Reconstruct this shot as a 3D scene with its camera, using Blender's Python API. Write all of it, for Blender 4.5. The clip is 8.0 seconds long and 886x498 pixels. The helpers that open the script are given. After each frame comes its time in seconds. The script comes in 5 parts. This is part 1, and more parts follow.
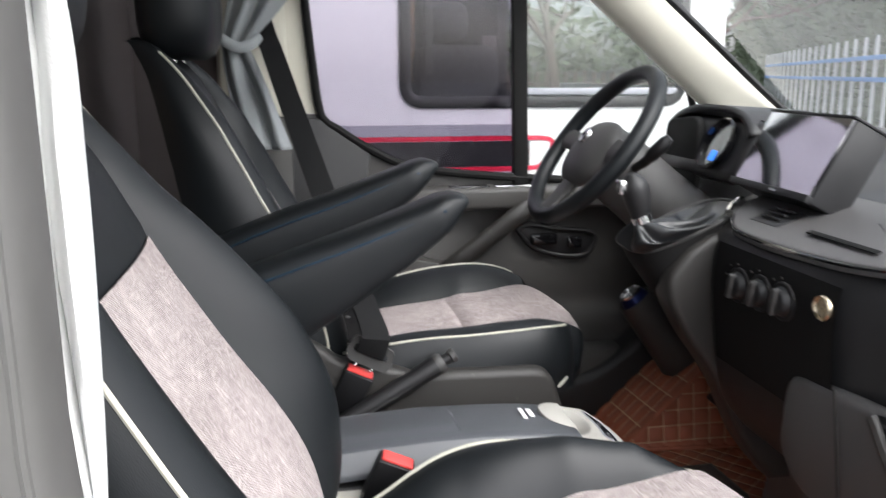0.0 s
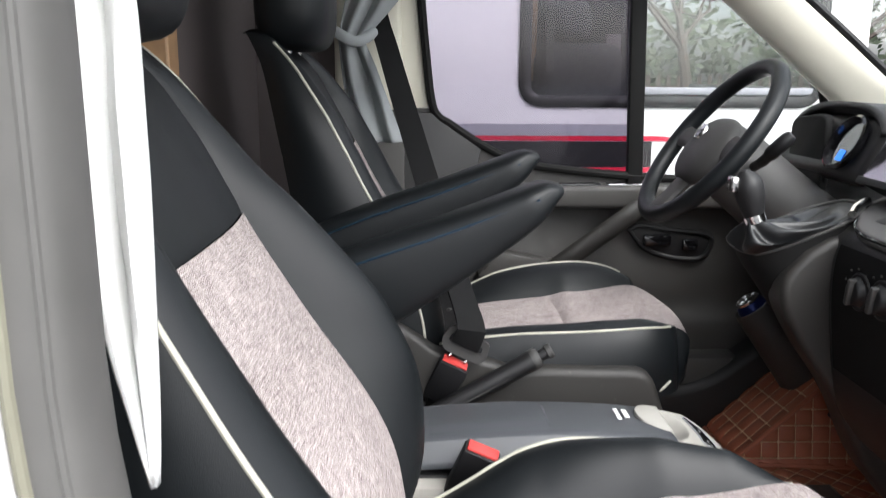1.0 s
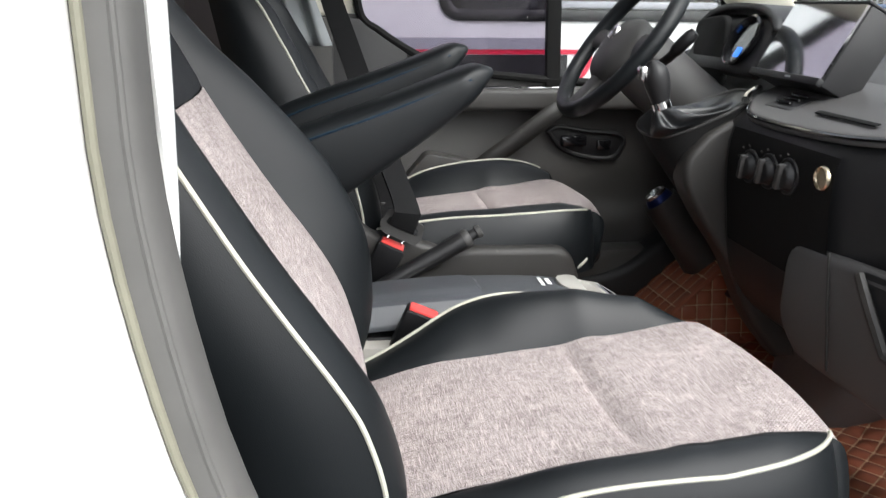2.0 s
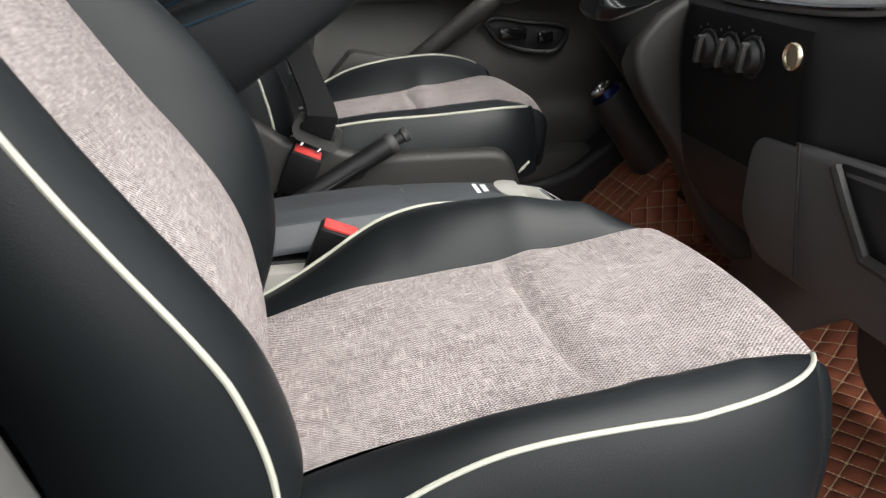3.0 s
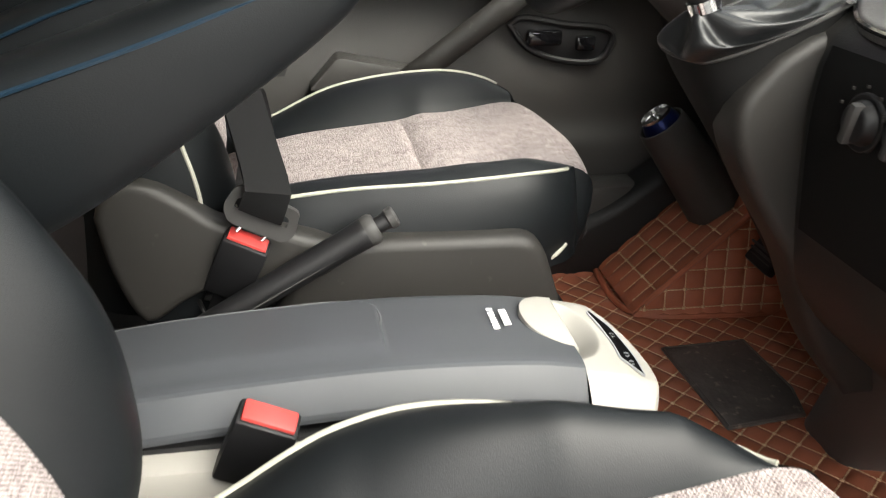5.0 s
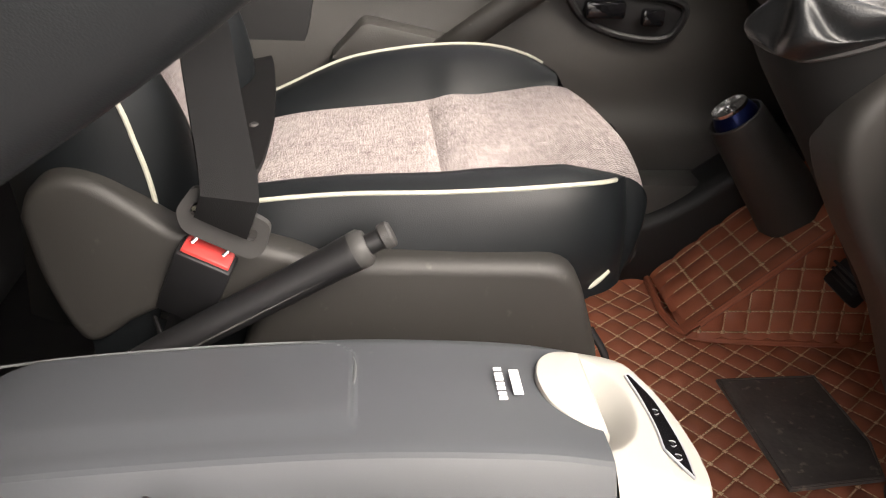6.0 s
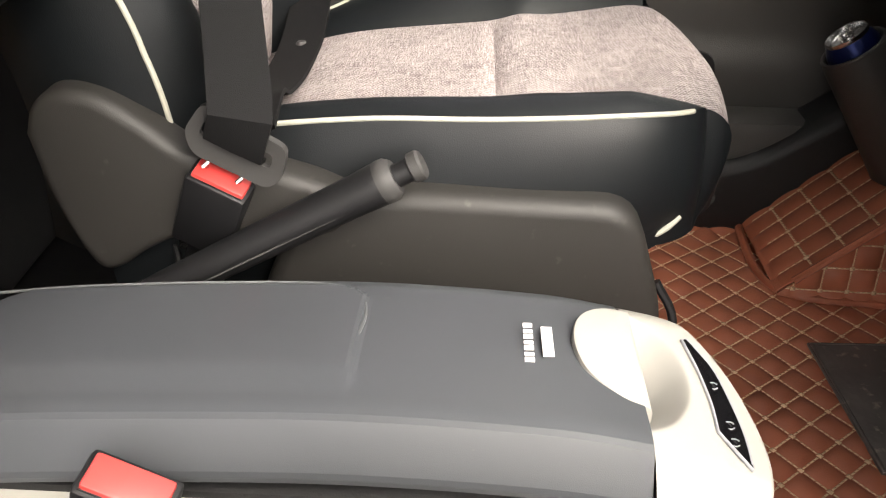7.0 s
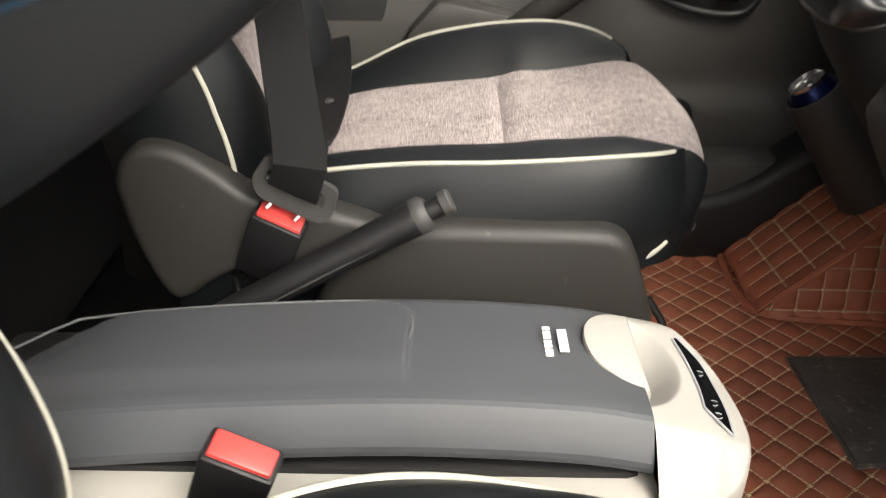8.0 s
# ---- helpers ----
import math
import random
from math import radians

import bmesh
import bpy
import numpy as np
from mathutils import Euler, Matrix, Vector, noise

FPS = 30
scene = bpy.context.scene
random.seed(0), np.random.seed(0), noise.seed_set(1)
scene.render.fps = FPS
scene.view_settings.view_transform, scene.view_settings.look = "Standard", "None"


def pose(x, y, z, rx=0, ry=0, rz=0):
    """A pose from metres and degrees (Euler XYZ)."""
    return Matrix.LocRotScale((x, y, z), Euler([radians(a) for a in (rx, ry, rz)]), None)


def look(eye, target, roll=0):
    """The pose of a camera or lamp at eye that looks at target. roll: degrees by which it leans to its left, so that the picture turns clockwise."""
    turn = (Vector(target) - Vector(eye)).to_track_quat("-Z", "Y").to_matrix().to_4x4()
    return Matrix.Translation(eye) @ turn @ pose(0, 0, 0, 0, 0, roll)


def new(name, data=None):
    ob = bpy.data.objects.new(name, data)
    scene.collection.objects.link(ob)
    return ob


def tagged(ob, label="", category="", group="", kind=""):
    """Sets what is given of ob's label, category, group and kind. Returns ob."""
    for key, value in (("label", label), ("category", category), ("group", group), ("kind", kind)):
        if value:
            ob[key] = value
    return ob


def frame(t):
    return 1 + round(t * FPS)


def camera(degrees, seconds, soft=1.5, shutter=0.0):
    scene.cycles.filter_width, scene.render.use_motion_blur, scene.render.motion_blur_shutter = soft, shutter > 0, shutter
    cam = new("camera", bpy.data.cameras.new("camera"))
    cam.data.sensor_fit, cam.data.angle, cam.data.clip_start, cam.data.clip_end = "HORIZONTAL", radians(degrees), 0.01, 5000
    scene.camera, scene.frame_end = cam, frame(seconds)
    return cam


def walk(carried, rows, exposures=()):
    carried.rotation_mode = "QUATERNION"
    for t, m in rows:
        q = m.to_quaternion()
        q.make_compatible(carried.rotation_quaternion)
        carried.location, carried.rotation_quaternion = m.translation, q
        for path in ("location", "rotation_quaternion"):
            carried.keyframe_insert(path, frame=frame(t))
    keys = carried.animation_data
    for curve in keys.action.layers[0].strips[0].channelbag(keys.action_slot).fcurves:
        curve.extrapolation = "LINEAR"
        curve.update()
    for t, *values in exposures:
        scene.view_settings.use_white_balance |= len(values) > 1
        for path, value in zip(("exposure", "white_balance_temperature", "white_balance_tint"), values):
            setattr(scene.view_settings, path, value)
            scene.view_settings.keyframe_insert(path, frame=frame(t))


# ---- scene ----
cam = camera(56.6, 8.0, soft=1.1, shutter=0.35)
METRES, EYE, TILT, LEAN, TURN = 1.2, 1.05, -12.0, 0.0, -10.0
EXPOSURES = [(0.0, 1.55, 6300, 11), (2.0, 1.4, 6350, 9), (3.5, 1.2, 6550, 6), (4.5, 1.75, 6650, 4), (6.0, 2.2, 7250, 14), (7.0, 2.2, 7200, 12), (7.5, 2.08, 7170, 11), (8.0, 1.9, 7150, 11)]
ROWS = [
    (0.0, 0.0, 0.0, 0.0, 0.0, 0.0, -0.0),
    (0.5, 0.0122, 0.0201, 0.0245, 6.84, 1.27, -1.41),
    (1.0, 0.029, 0.0088, -0.0133, 8.55, 0.06, -2.13),
    (1.5, 0.0183, -0.0342, -0.043, 6.17, -2.5, -1.89),
    (2.0, 0.0173, -0.0753, -0.0677, 2.81, -4.65, -1.1),
    (3.5, 0.0567, 0.122, -0.075, -1.5, -13.28, 0.84),
    (4.0, 0.0636, 0.176, -0.0488, -0.39, -13.99, -0.01),
    (4.5, 0.0548, 0.272, -0.0179, -0.6, -13.35, -0.72),
    (6.0, 0.079, 0.5195, 0.0117, 4.52, -16.51, -3.74),
    (6.5, 0.1041, 0.5565, 0.0036, 9.06, -19.1, -3.88),
    (7.0, 0.1104, 0.5853, -0.0059, 11.75, -21.32, -3.77),
    (7.5, 0.1167, 0.5805, -0.0053, 12.85, -21.87, -3.0),
    (8.0, 0.1019, 0.4921, 0.01, 10.47, -18.01, -2.62),
]
walk(cam, [(t, pose(0, 0, EYE, TILT, LEAN, TURN) @ pose(METRES * x, METRES * y, METRES * z, 90 + pitch, roll, yaw)) for t, x, y, z, yaw, pitch, roll in ROWS], EXPOSURES)

# ---- light ----
world = bpy.data.worlds.new("overcast_sky")
scene.world = world
world.use_nodes = True
wn = world.node_tree.nodes
sky = wn.new("ShaderNodeTexSky")
sky.sky_type, sky.sun_disc = "NISHITA", False
sky.sun_elevation, sky.sun_rotation = radians(48), radians(146)
sky.air_density, sky.dust_density = 1.0, 4.0
soft = wn.new("ShaderNodeHueSaturation")
soft.inputs["Saturation"].default_value = 0.25
world.node_tree.links.new(sky.outputs[0], soft.inputs["Color"])
world.node_tree.links.new(soft.outputs[0], wn["Background"].inputs["Color"])
wn["Background"].inputs["Strength"].default_value = 0.16
sun = new("sun", bpy.data.lights.new("sun", "SUN"))
sun.data.energy, sun.data.angle, sun.data.color = 0.75, radians(55), (1.0, 0.97, 0.93)
sun.matrix_world = look((4, -6, 8), (0, 0, 0))


# ---- materials ----
def material(name, color, rough=0.5, metal=0.0, grain=0.0, grain_scale=900.0, vary=0.15, vary_scale=9.0, spec=0.5, coat=0.0, speck=None):
    """A plain surface with blotches, fine relief and, if wanted, light specks of wear."""
    m = bpy.data.materials.new(name)
    m.use_nodes = True
    nt = m.node_tree
    n, l = nt.nodes, nt.links
    b = n["Principled BSDF"]
    tc = n.new("ShaderNodeTexCoord")
    geo = n.new("ShaderNodeNewGeometry")
    big = n.new("ShaderNodeTexNoise")
    big.inputs["Scale"].default_value, big.inputs["Detail"].default_value = vary_scale, 5
    l.new(geo.outputs["Position"], big.inputs["Vector"])
    mix = n.new("ShaderNodeMix")
    mix.data_type = "RGBA"
    mix.inputs["A"].default_value = (*[c * (1 - vary) for c in color], 1)
    mix.inputs["B"].default_value = (*[min(1, c * (1 + vary)) for c in color], 1)
    l.new(big.outputs["Fac"], mix.inputs["Factor"])
    last = mix.outputs["Result"]
    if speck:
        fine = n.new("ShaderNodeTexNoise")
        fine.inputs["Scale"].default_value, fine.inputs["Detail"].default_value = speck[1], 6
        l.new(geo.outputs["Position"], fine.inputs["Vector"])
        ramp = n.new("ShaderNodeValToRGB")
        ramp.color_ramp.elements[0].position, ramp.color_ramp.elements[1].position = speck[2], speck[2] + 0.09
        l.new(fine.outputs["Fac"], ramp.inputs["Fac"])
        over = n.new("ShaderNodeMix")
        over.data_type = "RGBA"
        over.inputs["B"].default_value = (*speck[0], 1)
        l.new(ramp.outputs["Color"], over.inputs["Factor"])
        l.new(last, over.inputs["A"])
        last = over.outputs["Result"]
    l.new(last, b.inputs["Base Color"])
    b.inputs["Metallic"].default_value = metal
    b.inputs["Specular IOR Level"].default_value = spec
    b.inputs["Coat Weight"].default_value = coat
    rr = n.new("ShaderNodeMapRange")
    rr.inputs["To Min"].default_value, rr.inputs["To Max"].default_value = max(0.02, rough - 0.07), min(1, rough + 0.07)
    l.new(big.outputs["Fac"], rr.inputs["Value"])
    l.new(rr.outputs["Result"], b.inputs["Roughness"])
    if grain:
        cell = n.new("ShaderNodeTexVoronoi")
        cell.inputs["Scale"].default_value = grain_scale
        l.new(geo.outputs["Position"], cell.inputs["Vector"])
        bump = n.new("ShaderNodeBump")
        bump.inputs["Strength"].default_value, bump.inputs["Distance"].default_value = grain, 0.001
        l.new(cell.outputs["Distance"], bump.inputs["Height"])
        l.new(bump.outputs["Normal"], b.inputs["Normal"])
    return m


def woven(name, dark, light, ax_u, ax_v, pitch=0.0018):
    """A melange canvas: threads both ways, slubs of lighter yarn, woven relief. It follows two directions of the cloth."""
    m = bpy.data.materials.new(name)
    m.use_nodes = True
    n, l = m.node_tree.nodes, m.node_tree.links
    b = n["Principled BSDF"]
    b.inputs["Roughness"].default_value = 0.92
    b.inputs["Specular IOR Level"].default_value = 0.15
    geo = n.new("ShaderNodeNewGeometry")
    uv = []
    for ax in (ax_u, ax_v):
        dot = n.new("ShaderNodeVectorMath")
        dot.operation = "DOT_PRODUCT"
        dot.inputs[1].default_value = ax
        l.new(geo.outputs["Position"], dot.inputs[0])
        uv.append(dot.outputs["Value"])

    def op(kind, a, c=None):
        x = n.new("ShaderNodeMath")
        x.operation = kind
        for i, v in enumerate((a, c)):
            if v is None:
                continue
            if isinstance(v, (int, float)):
                x.inputs[i].default_value = v
            else:
                l.new(v, x.inputs[i])
        return x.outputs[0]

    def streaks(su, sv, detail=2.0):
        comb = n.new("ShaderNodeCombineXYZ")
        l.new(op("MULTIPLY", uv[0], su), comb.inputs[0])
        l.new(op("MULTIPLY", uv[1], sv), comb.inputs[1])
        tex = n.new("ShaderNodeTexNoise")
        tex.inputs["Scale"].default_value, tex.inputs["Detail"].default_value = 1.0, detail
        l.new(comb.outputs[0], tex.inputs["Vector"])
        return tex.outputs["Fac"]

    k = math.pi / pitch
    wob = streaks(160, 160, 2)
    wave = op("MULTIPLY", op("SINE", op("ADD", op("MULTIPLY", uv[0], k), op("MULTIPLY", wob, 3.5))), op("SINE", op("ADD", op("MULTIPLY", uv[1], k), op("MULTIPLY", wob, 3.0))))
    warp, weft, dots, blotch = streaks(640, 60), streaks(60, 640), streaks(760, 760, 1), streaks(14, 14, 3)
    slub = op("ADD", op("MAXIMUM", op("SUBTRACT", streaks(800, 38, 1), 0.60), 0.0), op("MAXIMUM", op("SUBTRACT", streaks(38, 800, 1), 0.60), 0.0))
    tone = op("ADD", op("ADD", op("MULTIPLY", warp, 0.6), op("MULTIPLY", weft, 0.6)), op("ADD", op("MULTIPLY", dots, 0.85), op("MULTIPLY", blotch, 0.25)))
    tone = op("ADD", op("ADD", tone, op("MULTIPLY", wave, 0.27)), op("MULTIPLY", slub, 2.3))
    ramp = n.new("ShaderNodeValToRGB")
    e = ramp.color_ramp.elements
    e[0].position, e[0].color = 0.31, (*dark, 1)
    e[1].position, e[1].color = 0.72, (*light, 1)
    mid = e.new(0.5)
    mid.color = (*[(a * 0.52 + c * 0.48) for a, c in zip(dark, light)], 1)
    norm = n.new("ShaderNodeMapRange")
    norm.inputs["From Min"].default_value, norm.inputs["From Max"].default_value = 0.6, 1.7
    l.new(tone, norm.inputs["Value"])
    l.new(norm.outputs["Result"], ramp.inputs["Fac"])
    l.new(ramp.outputs["Color"], b.inputs["Base Color"])
    bump = n.new("ShaderNodeBump")
    bump.inputs["Strength"].default_value, bump.inputs["Distance"].default_value = 0.9, 0.0014
    l.new(tone, bump.inputs["Height"])
    l.new(bump.outputs["Normal"], b.inputs["Normal"])
    return m


def pane(name, tint, gloss=0.08, rough=0.02):
    m = bpy.data.materials.new(name)
    m.use_nodes = True
    n, l = m.node_tree.nodes, m.node_tree.links
    n.remove(n["Principled BSDF"])
    tr, gl, mx, fr = n.new("ShaderNodeBsdfTransparent"), n.new("ShaderNodeBsdfGlossy"), n.new("ShaderNodeMixShader"), n.new("ShaderNodeLayerWeight")
    steep, gain = n.new("ShaderNodeMath"), n.new("ShaderNodeMath")
    steep.operation, gain.operation = "POWER", "MULTIPLY_ADD"
    steep.inputs[1].default_value, gain.inputs[1].default_value, gain.inputs[2].default_value = 5.0, 0.6, 0.04
    l.new(fr.outputs["Facing"], steep.inputs[0])
    l.new(steep.outputs[0], gain.inputs[0])
    tr.inputs["Color"].default_value = (*tint, 1)
    gl.inputs["Roughness"].default_value = rough
    l.new(gain.outputs[0], mx.inputs[0])
    l.new(tr.outputs[0], mx.inputs[1])
    l.new(gl.outputs[0], mx.inputs[2])
    l.new(mx.outputs[0], n["Material Output"].inputs["Surface"])
    return m


def hazy_glass(name, tint, veil):
    """Clear glass plus a pale translucent veil that imitates reflected haze."""
    m = pane(name, tint)
    n, l = m.node_tree.nodes, m.node_tree.links
    film, mx, tex, rng_ = n.new("ShaderNodeBsdfTranslucent"), n.new("ShaderNodeMixShader"), n.new("ShaderNodeTexNoise"), n.new("ShaderNodeMapRange")
    film.inputs["Color"].default_value = (0.75, 0.76, 0.75, 1)
    tex.inputs["Scale"].default_value, tex.inputs["Detail"].default_value = 5.0, 6
    rng_.inputs["To Min"].default_value, rng_.inputs["To Max"].default_value = veil * 0.6, veil * 1.4
    geo = n.new("ShaderNodeNewGeometry")
    l.new(geo.outputs["Position"], tex.inputs["Vector"])
    l.new(tex.outputs["Fac"], rng_.inputs["Value"])
    clear = n["Material Output"].inputs["Surface"].links[0].from_socket
    l.new(rng_.outputs["Result"], mx.inputs[0])
    l.new(clear, mx.inputs[1])
    l.new(film.outputs[0], mx.inputs[2])
    l.new(mx.outputs[0], n["Material Output"].inputs["Surface"])
    return m


LEATHER = material("black_leatherette", (0.0066, 0.0082, 0.0096), 0.45, grain=0.10, grain_scale=1100, vary=0.25, spec=0.34)
LEATHER_SOFT = material("soft_black_leather", (0.012, 0.013, 0.014), 0.36, grain=0.15, grain_scale=700, vary=0.25)
FABRIC_SEAT = woven("grey_melange_cloth", (0.145, 0.116, 0.111), (0.63, 0.565, 0.55), (1, 0, 0.2), (0, 1, 0))
FABRIC_BACK = woven("grey_melange_cloth_upright", (0.145, 0.116, 0.111), (0.63, 0.565, 0.55), (0.4, 0, -0.9), (0, 1, 0))
PIPING = material("cream_piping", (0.46, 0.455, 0.385), 0.5, vary=0.1)
PIPING_BLUE = material("blue_black_piping", (0.010, 0.026, 0.046), 0.35)
PLASTIC = material("dark_grey_plastic", (0.045, 0.044, 0.043), 0.55, grain=0.15, grain_scale=1500, vary=0.2)
PLASTIC_WARM = material("scuffed_warm_grey_plastic", (0.025, 0.0235, 0.0215), 0.52, grain=0.12, grain_scale=1500, vary=0.2, speck=((0.06, 0.056, 0.05), 60, 0.66))
BLACK = material("black_plastic", (0.008, 0.008, 0.009), 0.5, grain=0.1, grain_scale=1400)
SOOT = material("matt_black_soft_plastic", (0.005, 0.005, 0.005), 0.75, spec=0.25)
GLOSS = material("gloss_black_plastic", (0.006, 0.006, 0.007), 0.12, coat=0.5)
DASH = material("charcoal_dashboard_plastic", (0.016, 0.016, 0.017), 0.5, grain=0.2, grain_scale=800, vary=0.2)
DASH_GREY = material("grey_dashboard_plastic", (0.085, 0.083, 0.083), 0.45, grain=0.4, grain_scale=800)
DOORSKIN = material("grey_black_door_trim", (0.055, 0.053, 0.050), 0.48, grain=0.3, grain_scale=800, vary=0.2)
BOX_GREY = material("slate_grey_moulded_plastic", (0.066, 0.071, 0.079), 0.42, grain=0.06, grain_scale=1800, vary=0.08, speck=((0.09, 0.09, 0.092), 140, 0.72))
BOX_GLINT = material("slate_edge_highlight", (0.13, 0.135, 0.14), 0.3)
BOX_WHITE = material("ivory_plastic", (0.42, 0.41, 0.375), 0.40, vary=0.05)
RED = material("red_button_plastic", (0.62, 0.06, 0.055), 0.35, vary=0.15, vary_scale=60)
STEEL = material("bright_steel", (0.62, 0.62, 0.62), 0.25, metal=1.0)
WEB = material("black_seat_belt_webbing", (0.0055, 0.0055, 0.006), 0.75, grain=0.2, grain_scale=1300, spec=0.25)
CREAM = material("cream_trim", (0.62, 0.60, 0.51), 0.55, grain=0.2, grain_scale=900, vary=0.06)
MAT = material("brown_quilted_leatherette", (0.42, 0.132, 0.072), 0.42, grain=0.12, grain_scale=1300, vary=0.35, vary_scale=14)
STITCH = material("beige_stitching", (0.66, 0.47, 0.30), 0.8)
HEELPAD = material("worn_dark_rubber_pad", (0.105, 0.090, 0.082), 0.40, grain=0.5, grain_scale=110, vary=0.55, vary_scale=24, speck=((0.24, 0.20, 0.17), 70, 0.60))
CURTAIN_W = material("white_curtain_cloth", (0.80, 0.81, 0.80), 0.9, grain=0.3, grain_scale=1200, vary=0.04)
CURTAIN_G = material("grey_curtain_cloth", (0.30, 0.32, 0.325), 0.9, grain=0.4, grain_scale=1200, vary=0.2)
PANEL = material("mauve_grey_wall_panel", (0.115, 0.098, 0.098), 0.6, vary=0.12, grain=0.2, grain_scale=400)
WOOD = material("light_wood_edge", (0.36, 0.22, 0.12), 0.5, vary=0.3, vary_scale=40)
WHITE_PAINT = material("white_car_paint", (0.80, 0.80, 0.80), 0.25, vary=0.03, coat=0.6)
RUBBER = material("grey_rubber_seal", (0.10, 0.098, 0.093), 0.6, vary=0.2, vary_scale=30)
RUBBER_PALE = material("pale_rubber_lip", (0.19, 0.185, 0.14), 0.6, vary=0.2, vary_scale=30)
RUBBER_DARK = material("dark_rubber_seal", (0.018, 0.018, 0.019), 0.6, vary=0.25, vary_scale=30)
RED_PAINT = material("red_stripe", (0.62, 0.02, 0.06), 0.3)
GREY_PAINT = material("grey_stripe", (0.33, 0.33, 0.37), 0.3)
DARK_PAINT = material("black_stripe", (0.02, 0.02, 0.022), 0.3)
CAN_BLUE = material("blue_printed_tin", (0.01, 0.02, 0.10), 0.3, metal=0.6)
CHROME = material("chrome", (0.75, 0.75, 0.75), 0.12, metal=1.0)
BRONZE = material("brassy_metal_cap", (0.55, 0.47, 0.34), 0.25, metal=1.0)
WHITE_INK = material("white_print", (0.85, 0.85, 0.85), 0.6)
GREY_INK = material("grey_print", (0.35, 0.36, 0.38), 0.6)
TINT = pane("tinted_glass", (0.60, 0.58, 0.63))
CLEAR = hazy_glass("clear_glass", (0.93, 0.95, 0.94), 0.05)
# Mirror metal boosts the daylight reflection; the screen itself is plain glass.
SCREEN = material("boosted_reflection_screen", (0.55, 0.55, 0.57), 0.03, metal=1.0, vary=0.03)
ASPHALT = material("grey_asphalt", (0.10, 0.10, 0.10), 0.9, grain=0.6, grain_scale=90)
FENCE_W = material("white_painted_fence", (0.75, 0.76, 0.76), 0.6)
FENCE_B = material("blue_painted_rail", (0.10, 0.28, 0.62), 0.5)
LEAF = material("green_leaves", (0.115, 0.145, 0.085), 0.6, vary=0.5, vary_scale=4)
BARK = material("grey_brown_bark", (0.16, 0.13, 0.11), 0.9, grain=0.6, grain_scale=60)
# One dark tone for the parked van's inside and the space behind the cab.
DUSK = material("dark_interior_tone", (0.03, 0.03, 0.034), 0.8)


# ---- builders ----
def thing(name, at, label, category, group="", kind=""):
    ob = new(name)
    ob.location = at
    ob.empty_display_size = 0.05
    return tagged(ob, label, category, group, kind)


def origin(ob):
    p = Vector(ob.location)
    while ob.parent:
        ob = ob.parent
        p = p + Vector(ob.location)
    return p


def part(name, bm, mat, parent=None, label="", smooth=True, auto=40):
    """Links a bmesh, given in world places, as one mesh object under its parent."""
    bmesh.ops.recalc_face_normals(bm, faces=bm.faces)
    me = bpy.data.meshes.new(name)
    off = origin(parent) if parent else Vector()
    bmesh.ops.translate(bm, verts=bm.verts, vec=-off)
    for f in bm.faces:
        f.smooth = smooth
    if smooth:
        for e in bm.edges:
            if len(e.link_faces) == 2 and e.calc_face_angle(0) > radians(auto):
                e.smooth = False
    bm.to_mesh(me)
    bm.free()
    me.materials.append(mat)
    ob = new(name, me)
    ob.parent = parent
    if label:
        ob["label"] = label
    return ob


def settle(ob, m):
    """Stands a part that was built about the origin at the pose m."""
    off = origin(ob.parent)
    ob.matrix_local = Matrix.Translation(-off) @ m @ Matrix.Translation(off)
    return ob


def spline(pts, n):
    """A smooth line through points, resampled to n + 1 even steps."""
    p = np.array(pts, float)
    q = np.vstack([2 * p[0] - p[1], p, 2 * p[-1] - p[-2]])
    out = []
    for i in range(1, len(q) - 2):
        a, b, c, d = q[i - 1], q[i], q[i + 1], q[i + 2]
        for t in np.linspace(0, 1, 24, endpoint=False):
            out.append(0.5 * (2 * b + (c - a) * t + (2 * a - 5 * b + 4 * c - d) * t * t + (3 * b - a - 3 * c + d) * t ** 3))
    out.append(p[-1])
    out = np.array(out)
    s = np.r_[0, np.cumsum(np.linalg.norm(np.diff(out, axis=0), axis=1))]
    w = np.linspace(0, s[-1], n + 1)
    return np.stack([np.interp(w, s, out[:, k]) for k in range(out.shape[1])], 1)


def smooth_fn(xs, ys):
    line = spline(list(zip(xs, ys)), 200)
    return lambda x: float(np.interp(x, line[:, 0], line[:, 1]))


def sheet(fn, nu, nv, bm=None, wrap=False):
    """A grid of faces over fn(u, v), u and v from 0 to 1; wrap closes it in v."""
    bm = bm or bmesh.new()
    rows = []
    for i in range(nu + 1):
        rows.append([bm.verts.new(fn(i / nu, j / nv)) for j in range(nv if wrap else nv + 1)])
    m = nv if wrap else nv
    for i in range(nu):
        for j in range(m):
            k = (j + 1) % nv if wrap else j + 1
            bm.faces.new((rows[i][j], rows[i + 1][j], rows[i + 1][k], rows[i][k]))
    bm.verts.ensure_lookup_table()
    return bm, rows


